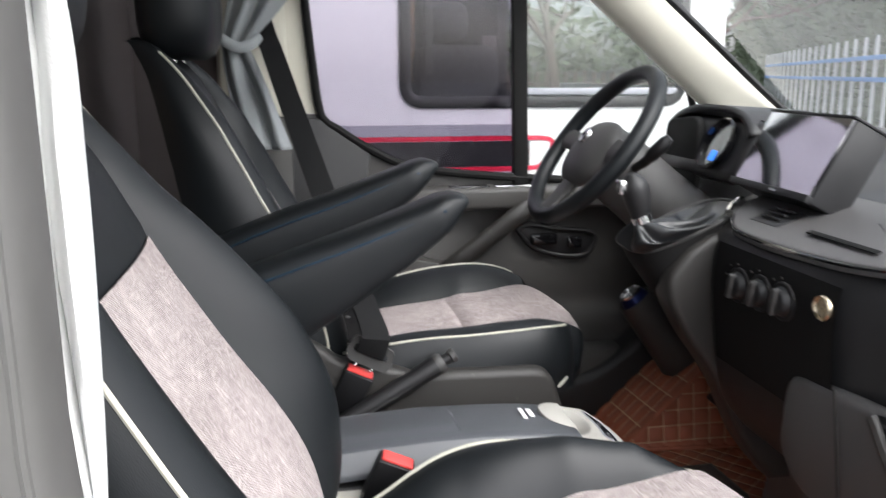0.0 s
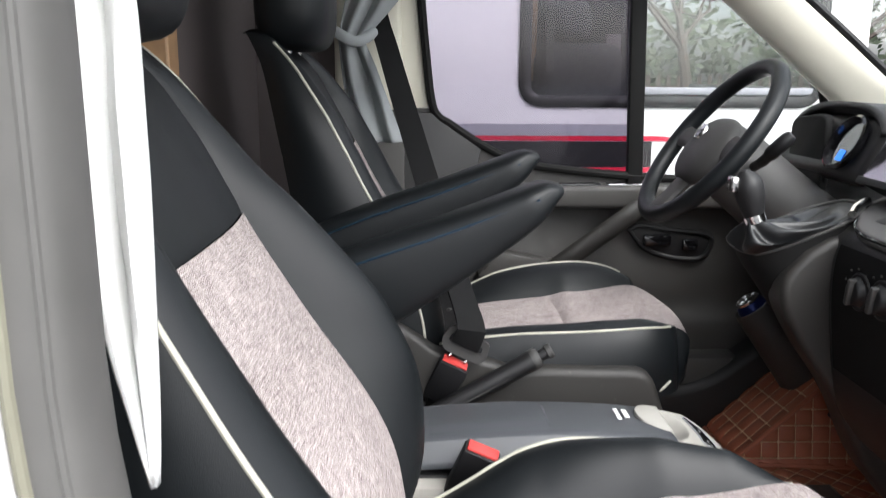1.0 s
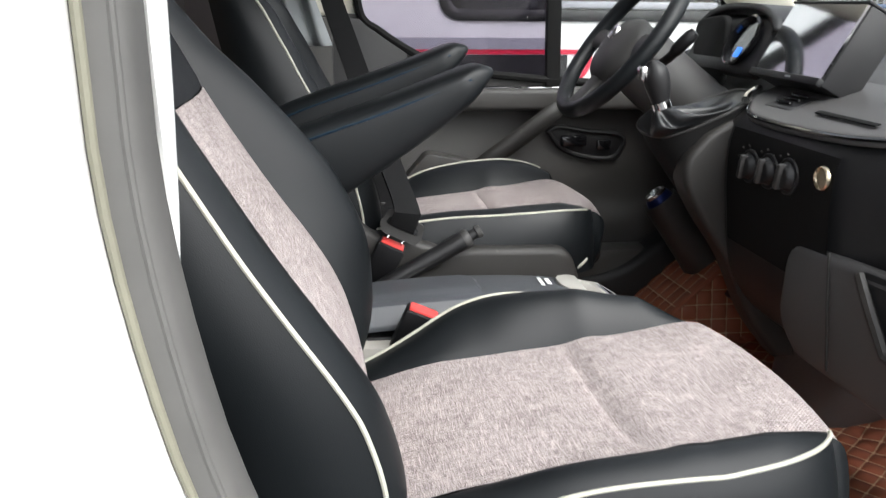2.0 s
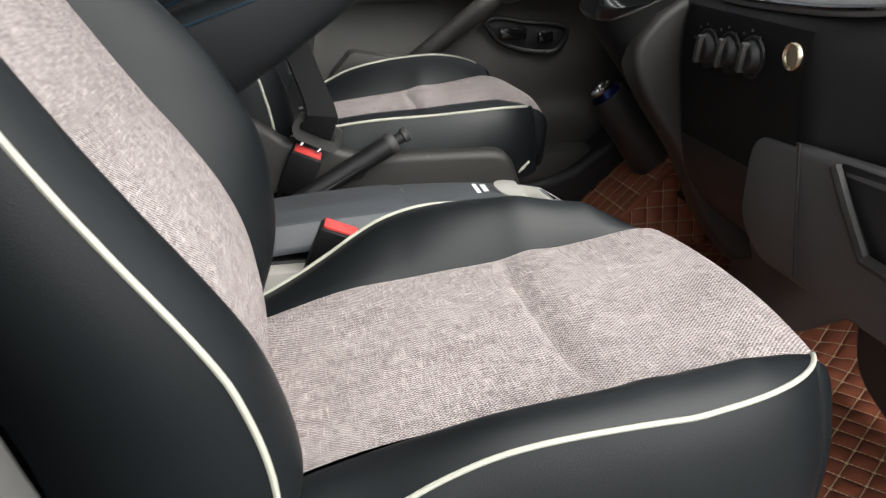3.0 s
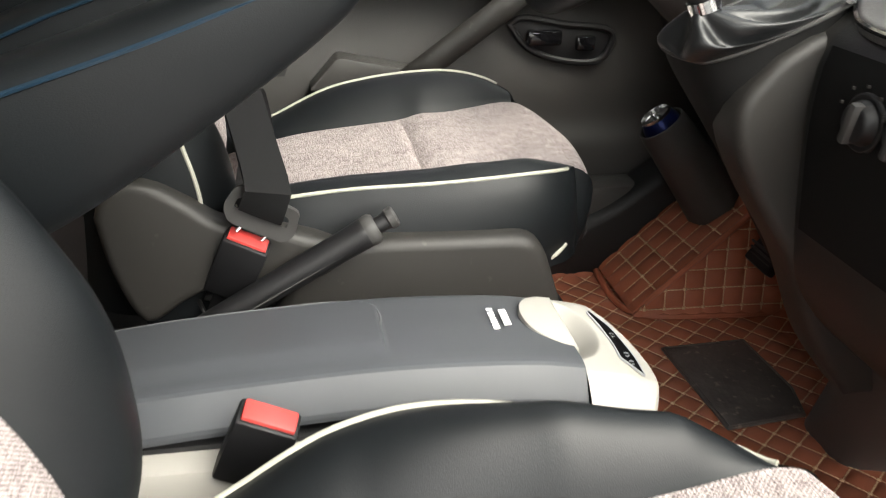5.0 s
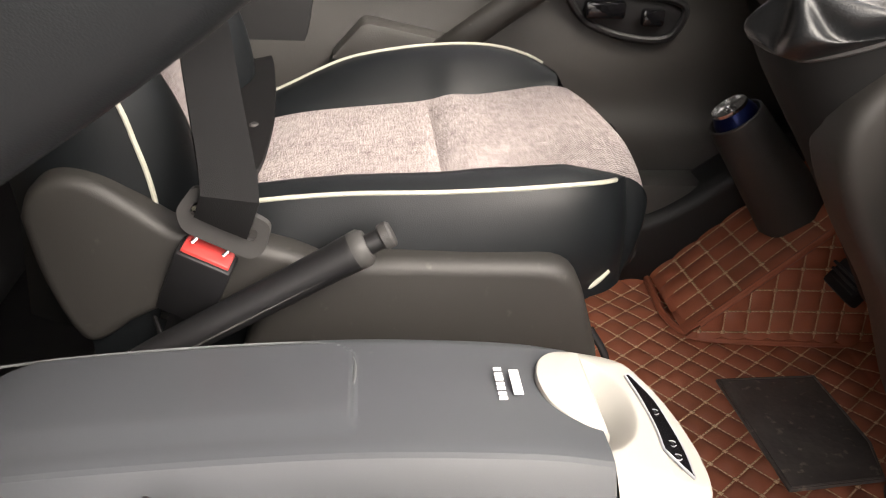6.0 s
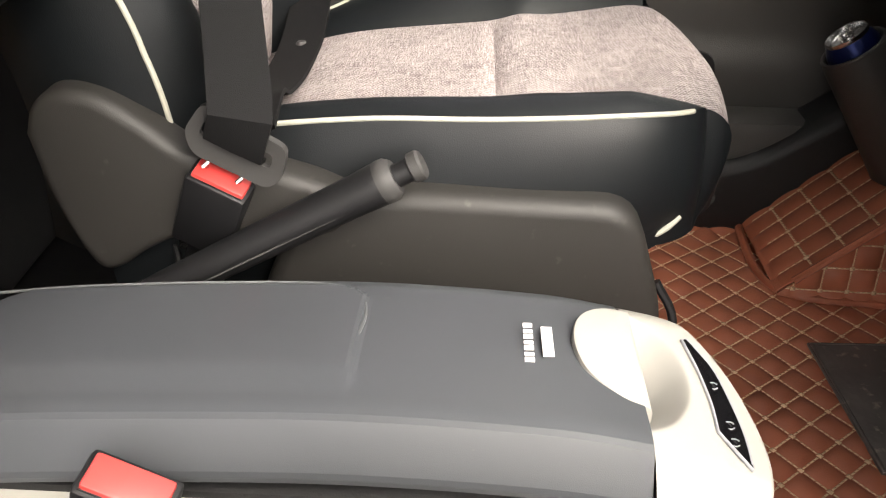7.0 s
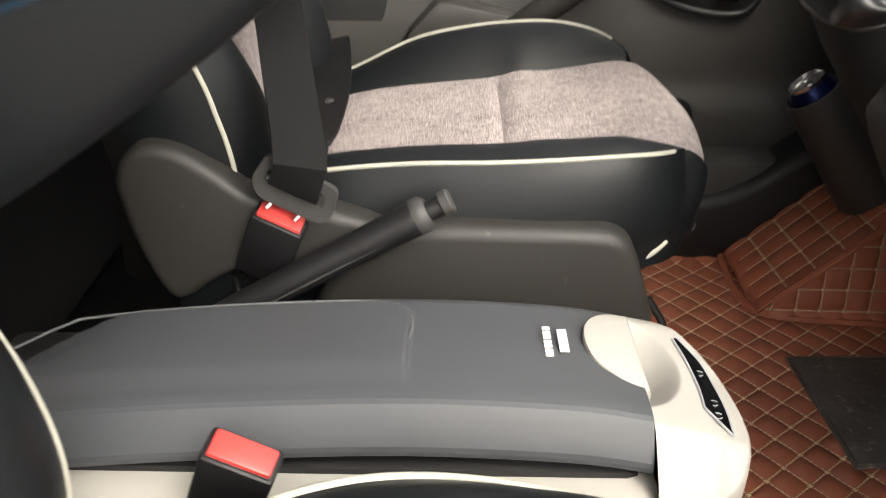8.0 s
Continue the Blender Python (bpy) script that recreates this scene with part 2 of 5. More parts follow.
def tube(pts, r, sides=8, bm=None, caps=True, closed=False, flat=None):
    """A round bar along points; r: a radius or one for each point; flat: (axis, factor) squeezes it."""
    bm = bm or bmesh.new()
    P = [Vector(p) for p in pts]
    R = r if isinstance(r, (list, tuple, np.ndarray)) else [r] * len(P)
    up, rows = None, []
    for i, p in enumerate(P):
        a, b = (P[i - 1], P[(i + 1) % len(P)]) if closed else (P[max(0, i - 1)], P[min(len(P) - 1, i + 1)])
        d = (b - a).normalized()
        if up is None:
            up = d.orthogonal().normalized()
        up = (up - d * up.dot(d)).normalized()
        side = d.cross(up)
        ring = []
        for k in range(sides):
            o = (up * math.cos(math.tau * k / sides) + side * math.sin(math.tau * k / sides)) * R[i]
            if flat:
                ax = Vector(flat[0]).normalized()
                o = o - ax * o.dot(ax) * (1 - flat[1])
            ring.append(bm.verts.new(p + o))
        rows.append(ring)
    n = len(rows)
    for i in range(n if closed else n - 1):
        A, B = rows[i], rows[(i + 1) % n]
        best = 0
        if closed and i == n - 1:
            best = min(range(sides), key=lambda s: (A[0].co - B[s].co).length)
        for k in range(sides):
            bm.faces.new((A[k], B[(k + best) % sides], B[(k + 1 + best) % sides], A[(k + 1) % sides]))
    if caps and not closed:
        bm.faces.new(rows[0][::-1])
        bm.faces.new(rows[-1])
    return bm


def rbox(lo, hi, bevel=0.004, seg=2, m=None, bm=None, taper=None):
    """A box between two corners with rounded edges; m turns it about its middle."""
    one = bmesh.new()
    bmesh.ops.create_cube(one, size=1)
    lo, hi = Vector(lo), Vector(hi)
    for v in one.verts:
        v.co = Vector([v.co[k] * (hi[k] - lo[k]) for k in range(3)])
    if taper:
        for v in one.verts:
            if v.co.z > 0:
                v.co.x *= taper[0]
                v.co.y *= taper[1]
    if bevel:
        bmesh.ops.bevel(one, geom=one.edges[:], offset=bevel, segments=seg, profile=0.5, affect="EDGES")
    mid = (lo + hi) / 2
    mat = Matrix.Translation(mid) @ (m or Matrix())
    bmesh.ops.transform(one, matrix=mat, verts=one.verts)
    if bm is None:
        return one
    me = bpy.data.meshes.new("tmp")
    one.to_mesh(me)
    one.free()
    bm.from_mesh(me)
    bpy.data.meshes.remove(me)
    return bm


def plate(outline, place, depth, bevel=0.004, seg=2, holes=()):
    """A flat shape of some depth with rounded edges. place(a, b, d) gives the world point; d runs from 0 to depth."""
    bm = bmesh.new()
    top = [bm.verts.new(place(a, b, depth)) for a, b in outline]
    bot = [bm.verts.new(place(a, b, 0)) for a, b in outline]
    f1 = bm.faces.new(top)
    f0 = bm.faces.new(bot[::-1])
    n = len(top)
    for i in range(n):
        bm.faces.new((top[i], bot[i], bot[(i + 1) % n], top[(i + 1) % n]))
    bmesh.ops.recalc_face_normals(bm, faces=bm.faces)
    if bevel:
        es = [e for e in f1.edges] + [e for e in f0.edges]
        bmesh.ops.bevel(bm, geom=es, offset=bevel, segments=seg, profile=0.5, affect="EDGES", clamp_overlap=True)
    bmesh.ops.triangulate(bm, faces=[f for f in bm.faces if len(f.verts) > 4])
    return bm


def rounded(pts, r=0.01, n=4):
    """An outline with its corners rounded."""
    out = []
    P = [Vector(p) for p in pts]
    for i, p in enumerate(P):
        a, b = P[i - 1], P[(i + 1) % len(P)]
        ra = min(r, (a - p).length * 0.45, (b - p).length * 0.45)
        s, e = p + (a - p).normalized() * ra, p + (b - p).normalized() * ra
        for k in range(n + 1):
            t = k / n
            out.append(tuple(s * (1 - t) ** 2 + p * 2 * t * (1 - t) + e * t * t))
    return out


def strap(pts, width_dir, width, thick=0.0018):
    """A flat band of webbing along points."""
    ways = [Vector(k) for k in width_dir] if isinstance(width_dir[0], (tuple, Vector)) else [Vector(width_dir)] * 2
    bm = bmesh.new()
    P = spline(pts, 72)
    rows = []
    for i, p in enumerate(P):
        p = Vector(p)
        w = ways[0].lerp(ways[1], min(1, max(0, i - 10) / 20))
        d = (Vector(P[min(i + 1, 72)]) - Vector(P[max(i - 1, 0)])).normalized()
        s = (w - d * w.dot(d)).normalized()
        nrm = d.cross(s) * thick
        prof = [p - s * width / 2 - nrm, p - nrm * 1.3, p + s * width / 2 - nrm, p + s * width / 2 + nrm, p + nrm * 0.7, p - s * width / 2 + nrm]
        rows.append([bm.verts.new(q) for q in prof])
    for a, b in zip(rows, rows[1:]):
        for k in range(6):
            bm.faces.new((a[k], b[k], b[(k + 1) % 6], a[(k + 1) % 6]))
    return bm


def turned(prof, m, sides=28):
    return sheet(lambda u, w: m @ Vector((prof[int(round(u * (len(prof) - 1)))][0] * math.cos(w * math.tau), prof[int(round(u * (len(prof) - 1)))][0] * math.sin(w * math.tau), prof[int(round(u * (len(prof) - 1)))][1])), len(prof) - 1, sides, wrap=True)[0]


# ---- shell of the cab ----
FLOOR, MID = 0.25, 1.054          # height of the cab floor, the cab's middle line


def structure(name, bm, mat, label, smooth=False):
    ob = part(name, bm, mat, None, label, smooth)
    ob["kind"] = "structure"
    return ob


structure("floor", rbox((-0.6, 0.30, 0.17), (1.35, 1.86, 0.236), 0), BLACK, "black cab floor pan under the brown mat")
structure("ceiling", rbox((-2.4, 0.25, 1.66), (0.45, 1.9, 1.70), 0), CREAM, "cream cab headliner")
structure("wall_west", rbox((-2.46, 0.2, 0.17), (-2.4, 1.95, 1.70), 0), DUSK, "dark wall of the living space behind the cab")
structure("wall_north", rbox((-2.4, 1.86, 0.17), (-0.16, 1.92, 1.70), 0), PANEL, "mauve grey side wall behind the driver door")
structure("wall_south", rbox((-2.4, 0.24, 0.17), (-0.40, 0.30, 1.70), 0), CREAM, "cream side wall behind the passenger door")
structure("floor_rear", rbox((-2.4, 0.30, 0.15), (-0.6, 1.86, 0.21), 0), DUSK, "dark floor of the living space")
structure("partition_lower", rbox((-0.36, 1.25, 0.25), (-0.335, 1.86, 0.80), 0.003), BLACK, "black lower panel behind the driver seat")
structure("partition", rbox((-0.36, 1.25, 0.80), (-0.335, 1.86, 1.66), 0.003), PANEL, "mauve grey partition panel behind the driver seat")
structure("trim", rbox((-0.37, 1.195, 0.25), (-0.325, 1.245, 1.66), 0.004), WOOD, "light wooden edge post of the partition")
structure("ground", rbox((-150, -150, -0.45), (150, 150, -0.40), 0), ASPHALT, "grey asphalt yard")


# ---- seats ----
zc = smooth_fn([-0.06, 0, 0.1, 0.25, 0.35, 0.402, 0.425], [0.53, 0.553, 0.583, 0.602, 0.616, 0.623, 0.621])
hp = smooth_fn([-0.06, 0, 0.12, 0.25, 0.36, 0.425], [0.145, 0.138, 0.133, 0.132, 0.134, 0.137])
hr = smooth_fn([-0.06, 0, 0.1, 0.25, 0.33, 0.375, 0.404, 0.425], [0.185, 0.19, 0.20, 0.204, 0.20, 0.19, 0.172, 0.142])
# height of the piped ridge: passenger seat, its hidden inner side, and the two sides of the driver seat
zr = smooth_fn([-0.06, 0, 0.08, 0.137, 0.19, 0.27, 0.34, 0.40, 0.425], [0.53, 0.558, 0.596, 0.627, 0.643, 0.649, 0.646, 0.640, 0.630])
zr_inner = smooth_fn([-0.06, 0, 0.048, 0.085, 0.116, 0.147, 0.188, 0.234, 0.29, 0.345, 0.40, 0.425], [0.53, 0.552, 0.574, 0.595, 0.615, 0.631, 0.641, 0.640, 0.629, 0.617, 0.611, 0.614])
zr_driver = smooth_fn([-0.06, 0, 0.08, 0.16, 0.24, 0.31, 0.36, 0.40, 0.425], [0.575, 0.603, 0.621, 0.631, 0.634, 0.637, 0.638, 0.634, 0.626])
zr_door = smooth_fn([-0.06, 0.03, 0.088, 0.122, 0.165, 0.221, 0.278, 0.335, 0.386, 0.425], [0.53, 0.572, 0.598, 0.615, 0.633, 0.645, 0.652, 0.654, 0.646, 0.630])


SEAM, NOSE = 0.256, 0.418
wing_in = smooth_fn([0.50, 0.565, 0.60, 0.64, 0.68, 0.74, 0.79, 0.82, 0.87, 0.91, 0.955, 1.03, 1.09], [0.0, 0.003, 0.012, 0.023, 0.034, 0.056, 0.068, 0.070, 0.060, 0.047, 0.027, 0.012, 0.006])
xb = smooth_fn([0.50, 0.583, 0.625, 0.68, 0.733, 0.82, 0.90, 0.98, 1.04, 1.09], [0.0, 0.013, 0.014, 0.0, -0.027, -0.086, -0.134, -0.178, -0.215, -0.262])
hwb = smooth_fn([0.50, 0.6, 0.75, 0.88, 0.96, 1.02, 1.06, 1.09], [0.205, 0.225, 0.227, 0.212, 0.195, 0.172, 0.145, 0.10])


def seat(x0, yc, s, label, ridges, z0=0.0, drop=0.0, wide=0.0, back=0.0, edge_out=0.0):
    """A cab seat: cushion, backrest, piping, headrest, pedestal. s = 1: the cab's middle lies to +y."""
    base = thing("cab_seat", (x0 + 0.2, yc, FLOOR), label, "seat", "front seats")

    def W(x, v, z):
        return Vector((x0 + x, yc + s * v, z + z0))

    def ho(a):
        """Half width of the cloth on the door side."""
        return hp(a) + wide * max(0, min(1, (0.40 - a) / 0.1))

    def ridge_z(a, side):
        return ridges[0](a) if side > 0 else ridges[1](a) - drop * max(0, min(1, (0.42 - a) / 0.12))

    def hump(a, side):
        """Swell of the bolster over the straight line from cloth to ridge."""
        if s > 0:
            return 0.003 + 0.028 * min(1, max(0, (a - 0.16) / 0.12)) if side > 0 else 0.014
        return 0.014 if side > 0 else 0.002

    def roll(a):
        """Past the nose the cushion turns down."""
        if a <= NOSE:
            return a, zc(a), 0.0
        t = a - NOSE
        r = 0.030
        th = min(t / r, radians(98))
        x, d = NOSE + r * math.sin(th), r * (1 - math.cos(th))
        rest = t - th * r
        return x - 0.10 * max(0, rest), zc(NOSE) - d - max(0, rest), d

    def top(a, v, groove=True):
        x, z, _ = roll(a)
        h = hp(min(a, NOSE))
        z += 0.006 * (1 - (v / h) ** 2) + wide * max(0, -v / 0.15) ** 2 * max(0, min(1, (NOSE - a) / 0.1)) if a < NOSE else 0
        x += 0.017 * (1 - (v / h) ** 2) if a > NOSE - 0.06 else 0.017 * (1 - (v / h) ** 2) * max(0, (a - NOSE + 0.16) / 0.10)
        if groove:
            z -= 0.007 * math.exp(-((a - SEAM) / 0.006) ** 2) * (1 - min(1, abs(v) / h) ** 6)
        z += 0.004 * math.exp(-((a - SEAM - 0.03) / 0.02) ** 2)
        z += 0.0015 * noise.noise((a * 14, v * 14 + s, 3))
        return x, z

    LAST = NOSE + (0.15 if s > 0 else 0.105)
    cushion = part("cushion_cloth", sheet(lambda u, w: W(*(lambda a, v: (top(a, v)[0], v, top(a, v)[1]))(-0.05 + u * (LAST + 0.05), (-ho(min(-0.05 + u * (LAST + 0.05), NOSE)) * (1 - w) + w * hp(min(-0.05 + u * (LAST + 0.05), NOSE))))), 110, 24)[0],
                   FABRIC_SEAT, base, "grey melange woven cloth centre")
    for side in (1, -1):
        def bolster(u, w):
            a = -0.05 + u * (NOSE + 0.05)
            h, r = (hp(a) if side > 0 else ho(a)), hr(a)
            x, zt = top(a, side * h, False)
            k = math.sin(w * math.pi / 2)
            z = zt + (ridge_z(a, side) - zt) * k + hump(a, side) * math.sin(math.pi * w) * min(1, (NOSE - a) / 0.06) - 0.0025 * math.exp(-(w / 0.06) ** 2)
            return W(x * (1 - w) + a * w, side * (h + (r - h) * w), z)
        part("bolster", sheet(bolster, 60, 14)[0], LEATHER, cushion)
        ridge = []
        for a in np.linspace(-0.05, NOSE, 50):
            ridge.append((a, hr(a), ridge_z(a, side) + 0.001))
        edge = []
        for a in np.linspace(NOSE, LAST, 24)[1:]:
            x, z, _ = roll(a)
            edge.append((x + 0.002, hp(NOSE) + 0.001, z))
        rim = spline(ridge + edge, 90)
        low = spline([(-0.05, 0.215, 0.45), (0.1, 0.206, 0.45), (0.26, 0.207, 0.45), (0.35, 0.202, 0.45), (0.398, 0.188, 0.45), (0.424, 0.166, 0.45), (0.430, 0.145, 0.45)], 90)

        turn_at = int(np.argmax(rim[:, 0] >= NOSE - 0.002))
        steps = [0.95 * i / turn_at if i <= turn_at else 0.95 + 0.05 * (i - turn_at) / (90 - turn_at) for i in range(91)]
        low = np.stack([np.interp(steps, np.linspace(0, 1, 91), low[:, k]) for k in range(3)], 1)

        if s < 0:
            low[:, 2] = [0.45 + 0.075 * min(1, max(0, (p[0] - 0.22) / 0.17)) for p in low]

        def skirt(u, w):
            i = min(90, int(round(u * 90)))
            p, q = rim[i] * (1 - w) + low[i] * w, np.array([0.3, 1.0, 0])
            bulge = 0.018 * math.sin(math.pi * min(1, w * 1.15)) ** 0.8 * (1 - 0.7 * max(0, u - 0.7) / 0.3)
            fwd = max(0, u - 0.55) / 0.45
            return W(p[0] + bulge * fwd * (0.9 if s > 0 else 0.1), side * (p[1] + bulge * (1 - 0.5 * fwd)), p[2] + 0.0015 * noise.noise((p[0] * 18, w * 4, side + s)))
        part("skirt", sheet(skirt, 90, 14)[0], LEATHER, cushion)
        line = [W(p[0], side * p[1], p[2]) for p in rim[:70]]
        part("piping", tube(line, 0.0021, 8), PIPING, cushion, "cream piping")

    if s < 0:
        part("seat_pan", rbox((x0 - 0.05, yc - 0.165, 0.40), (x0 + 0.365, yc + 0.165, 0.565), 0.012), BLACK, base, "black seat pan")

    # backrest
    Z0, ZP, Z1 = 0.50, 0.905, 1.085

    def fold(z):
        return 1 if z < 0.96 else max(0.2, 1 - (z - 0.96) / 0.16)

    def face(z, v):
        h = min(0.128, hwb(z) * 0.75)
        return xb(z) + edge_out * min(1, max(0, -v / h)) ** 2 * min(1, max(0, (z - 0.60) / 0.10)) * min(1, max(0, (1.0 - z) / 0.08)) + back * min(1, max(0, (z - 0.6) / 0.3)) + 0.008 * (1 - min(1, abs(v) / h) ** 2) + 0.0015 * noise.noise((z * 13, v * 13, s + 7))

    def pw(z):
        return min(0.130 + 0.018 * (z - 0.6), hwb(z) * 0.72)

    rest = part("backrest_cloth", sheet(lambda u, w: W(face(Z0 + u * (ZP - Z0), (2 * w - 1) * pw(Z0 + u * (ZP - Z0))), (2 * w - 1) * pw(Z0 + u * (ZP - Z0)), Z0 + u * (ZP - Z0)), 60, 20)[0],
                FABRIC_BACK, base, "grey melange woven cloth panel of the backrest")
    part("upper_panel", sheet(lambda u, w: W(face(ZP + u * (Z1 - ZP), (2 * w - 1) * pw(ZP + u * (Z1 - ZP))) - 0.002 * math.exp(-(u / 0.03) ** 2), (2 * w - 1) * pw(ZP + u * (Z1 - ZP)), ZP + u * (Z1 - ZP)), 30, 20)[0], LEATHER, rest)
    for side in (1, -1):
        def wing(u, w):
            z = Z0 + u * (Z1 - Z0)
            h, r = pw(z), hwb(z) * 0.955
            x0_ = face(z, side * h) - (edge_out * w if side < 0 else 0)
            lift = wing_in(z) if s * side > 0 and s > 0 else 0.034 * fold(z) * min(1, (z - 0.48) / 0.12)
            reach = 0.80 if s > 0 else 0.82 + 0.16 * min(1, max(0, (0.82 - z) / 0.14))
            return W(x0_ + lift * math.sin(w * math.pi * reach) - 0.002 * math.exp(-(w / 0.05) ** 2), side * (h + (r - h) * w), z)
        part("wing", sheet(wing, 60, 14)[0], LEATHER, rest)
        line = [wing(u, 1.0) for u in np.linspace(0.0, 0.97, 60)]

        def flank(u, w):
            z = Z0 + u * (Z1 - Z0)
            a = wing(u, 1.0)
            thick = 0.115 * (1 if z < 0.80 else max(0.22, 1 - (z - 0.80) / 0.36))
            out = 0.016 * math.sin(math.pi * w) * fold(z)
            b = W(xb(z) + back * min(1, max(0, (z - 0.6) / 0.3)) - thick, side * hwb(z) * 0.86, z)
            p = a.lerp(b, w)
            p.y += s * side * out
            return p
        part("flank", sheet(flank, 60, 12)[0], LEATHER, rest)
        part("piping", tube(line, 0.0022, 8), PIPING, rest, "cream piping")

    def rear(u, w):
        z = Z0 + u * (Z1 - Z0)
        thick = 0.115 * (1 if z < 0.80 else max(0.22, 1 - (z - 0.80) / 0.36))
        return W(xb(z) + back * min(1, max(0, (z - 0.6) / 0.3)) - thick - 0.012 * math.sin(math.pi * w), (2 * w - 1) * hwb(z) * 0.86, z)
    part("back_panel", sheet(rear, 40, 12)[0], LEATHER, rest)
    part("back_crown", sheet(lambda u, w: W(xb(Z1) + back + (0.003 - 0.034 * u), (2 * w - 1) * 0.088, Z1 + 0.006 * math.sin(math.pi * u) - 0.002 * u), 6, 10)[0], LEATHER, rest)

    # headrest
    def head(u, w):
        a, b = (u - 0.5) * math.pi, w * math.tau
        r = 0.075 * (abs(math.cos(a)) ** 0.45)
        cz = 1.142 + 0.085 * math.copysign(abs(math.sin(a)) ** 0.7, math.sin(a))
        cx, cy = math.copysign(abs(math.cos(b)) ** 0.6, math.cos(b)), math.copysign(abs(math.sin(b)) ** 0.6, math.sin(b))
        return W(-0.215 + back + r * 0.8 * cx, r * 1.75 * cy, cz)
    hd = part("headrest", sheet(head, 16, 28, wrap=True)[0], LEATHER, base, "black padded headrest")
    for v in (-0.055, 0.055):
        part("post", tube([W(-0.225 + back, v, 1.04), W(-0.22 + back, v, 1.13)], 0.006, 10), STEEL, hd)
    return base, W


p_seat, WP = seat(0.0, 0.64, 1, "black leatherette passenger seat with grey woven cloth and cream piping", (zr_inner, zr), 0.0, 0.021, 0.020, 0.0, 0.006)
d_seat, WD = seat(0.018, 1.412, -1, "black leatherette driver seat with grey woven cloth and cream piping", (zr_driver, zr_door), 0.014, 0.0, 0.0, 0.022)


def pedestal(parent, W, s):
    """The grey plastic seat box under a cushion."""
    out = rounded([(0.10, 0.262), (0.09, 0.50), (0.13, 0.598), (0.20, 0.604), (0.378, 0.600), (0.412, 0.50), (0.424, 0.262)] if s < 0 else [(0.03, 0.262), (0.03, 0.44), (0.40, 0.44), (0.41, 0.262)], 0.03, 5)
    part("side_cover", plate(out, lambda a, b, d: W(a - 0.018, 0.20 + d, b - (0.014 if s < 0 else 0)), 0.042, 0.013, 4), PLASTIC_WARM, parent, "scuffed grey plastic seat base cover")
    part("seat_box", rbox(W(-0.02, -0.2, 0.262 - 0.025) if s > 0 else W(-0.02, 0.225, 0.262 - 0.025), W(0.36, 0.225, 0.452) if s > 0 else W(0.36, -0.2, 0.452), 0.01), BLACK, parent)


pedestal(p_seat, WP, 1)
pedestal(d_seat, WD, -1)


def shield(parent, W):
    """The moulded recliner cover beside the cushion."""
    line = [(-0.055, 0.650), (-0.046, 0.672), (-0.026, 0.685), (0.0, 0.681), (0.028, 0.662), (0.055, 0.642), (0.10, 0.632), (0.145, 0.618), (0.165, 0.604), (0.15, 0.575), (0.085, 0.572), (0.045, 0.570), (0.015, 0.556), (-0.006, 0.540), (-0.022, 0.536), (-0.034, 0.553), (-0.048, 0.60)]
    out = [tuple(p) for p in spline(line + line[:1], 140)[:-1]]
    part("recliner_cover", plate(out, lambda a, b, d: W(1.05 * a - 0.022, 0.208 + d, b - 0.023), 0.036, 0.011, 4), PLASTIC_WARM, parent, "warm grey moulded recliner cover")


shield(d_seat, WD)


def armrest(parent, W, x0, off, label):
    """A padded folding armrest, tipped up, with a seam of blue piping."""
    top = spline([(-0.16, 0.795), (-0.06, 0.838), (0.05, 0.876), (0.12, 0.902), (0.165, 0.918), (0.188, 0.914)], 40)
    low = spline([(-0.13, 0.665), (-0.05, 0.725), (0.014, 0.762), (0.107, 0.826), (0.165, 0.872), (0.190, 0.905)], 40)

    def body(u, w):
        i = int(round(u * 40))
        t, l = top[i], low[i]
        mid, half = (t + l) / 2, (t - l) / 2
        ang = w * math.tau
        c, si = math.cos(ang), math.sin(ang)
        cc, ss = math.copysign(abs(c) ** 0.55, c), math.copysign(abs(si) ** 0.7, si)
        wide = 0.036 * min(1, 0.35 + (1 - u) * 6) ** 0.6
        p = mid + half * ss
        return W(p[0] + x0, off + wide * cc, p[1])
    bm, rows = sheet(body, 40, 28, wrap=True)
    bm.faces.new(rows[0])
    bm.faces.new(rows[-1])
    arm = part("armrest", bm, LEATHER, parent, label, auto=70)
    for v in (-1, 1):
        line = [W(top[i][0] + x0, off + v * 0.033, top[i][1] - 0.016) for i in range(0, 38)]
        part("piping", tube(line, 0.0017, 6), PIPING_BLUE, arm, "blue black piping seam")
    return arm


armrest(p_seat, WP, 0.0, 0.282, "black padded armrest tipped upward")
armrest(d_seat, WD, -0.012, 0.245, "black padded armrest tipped upward")


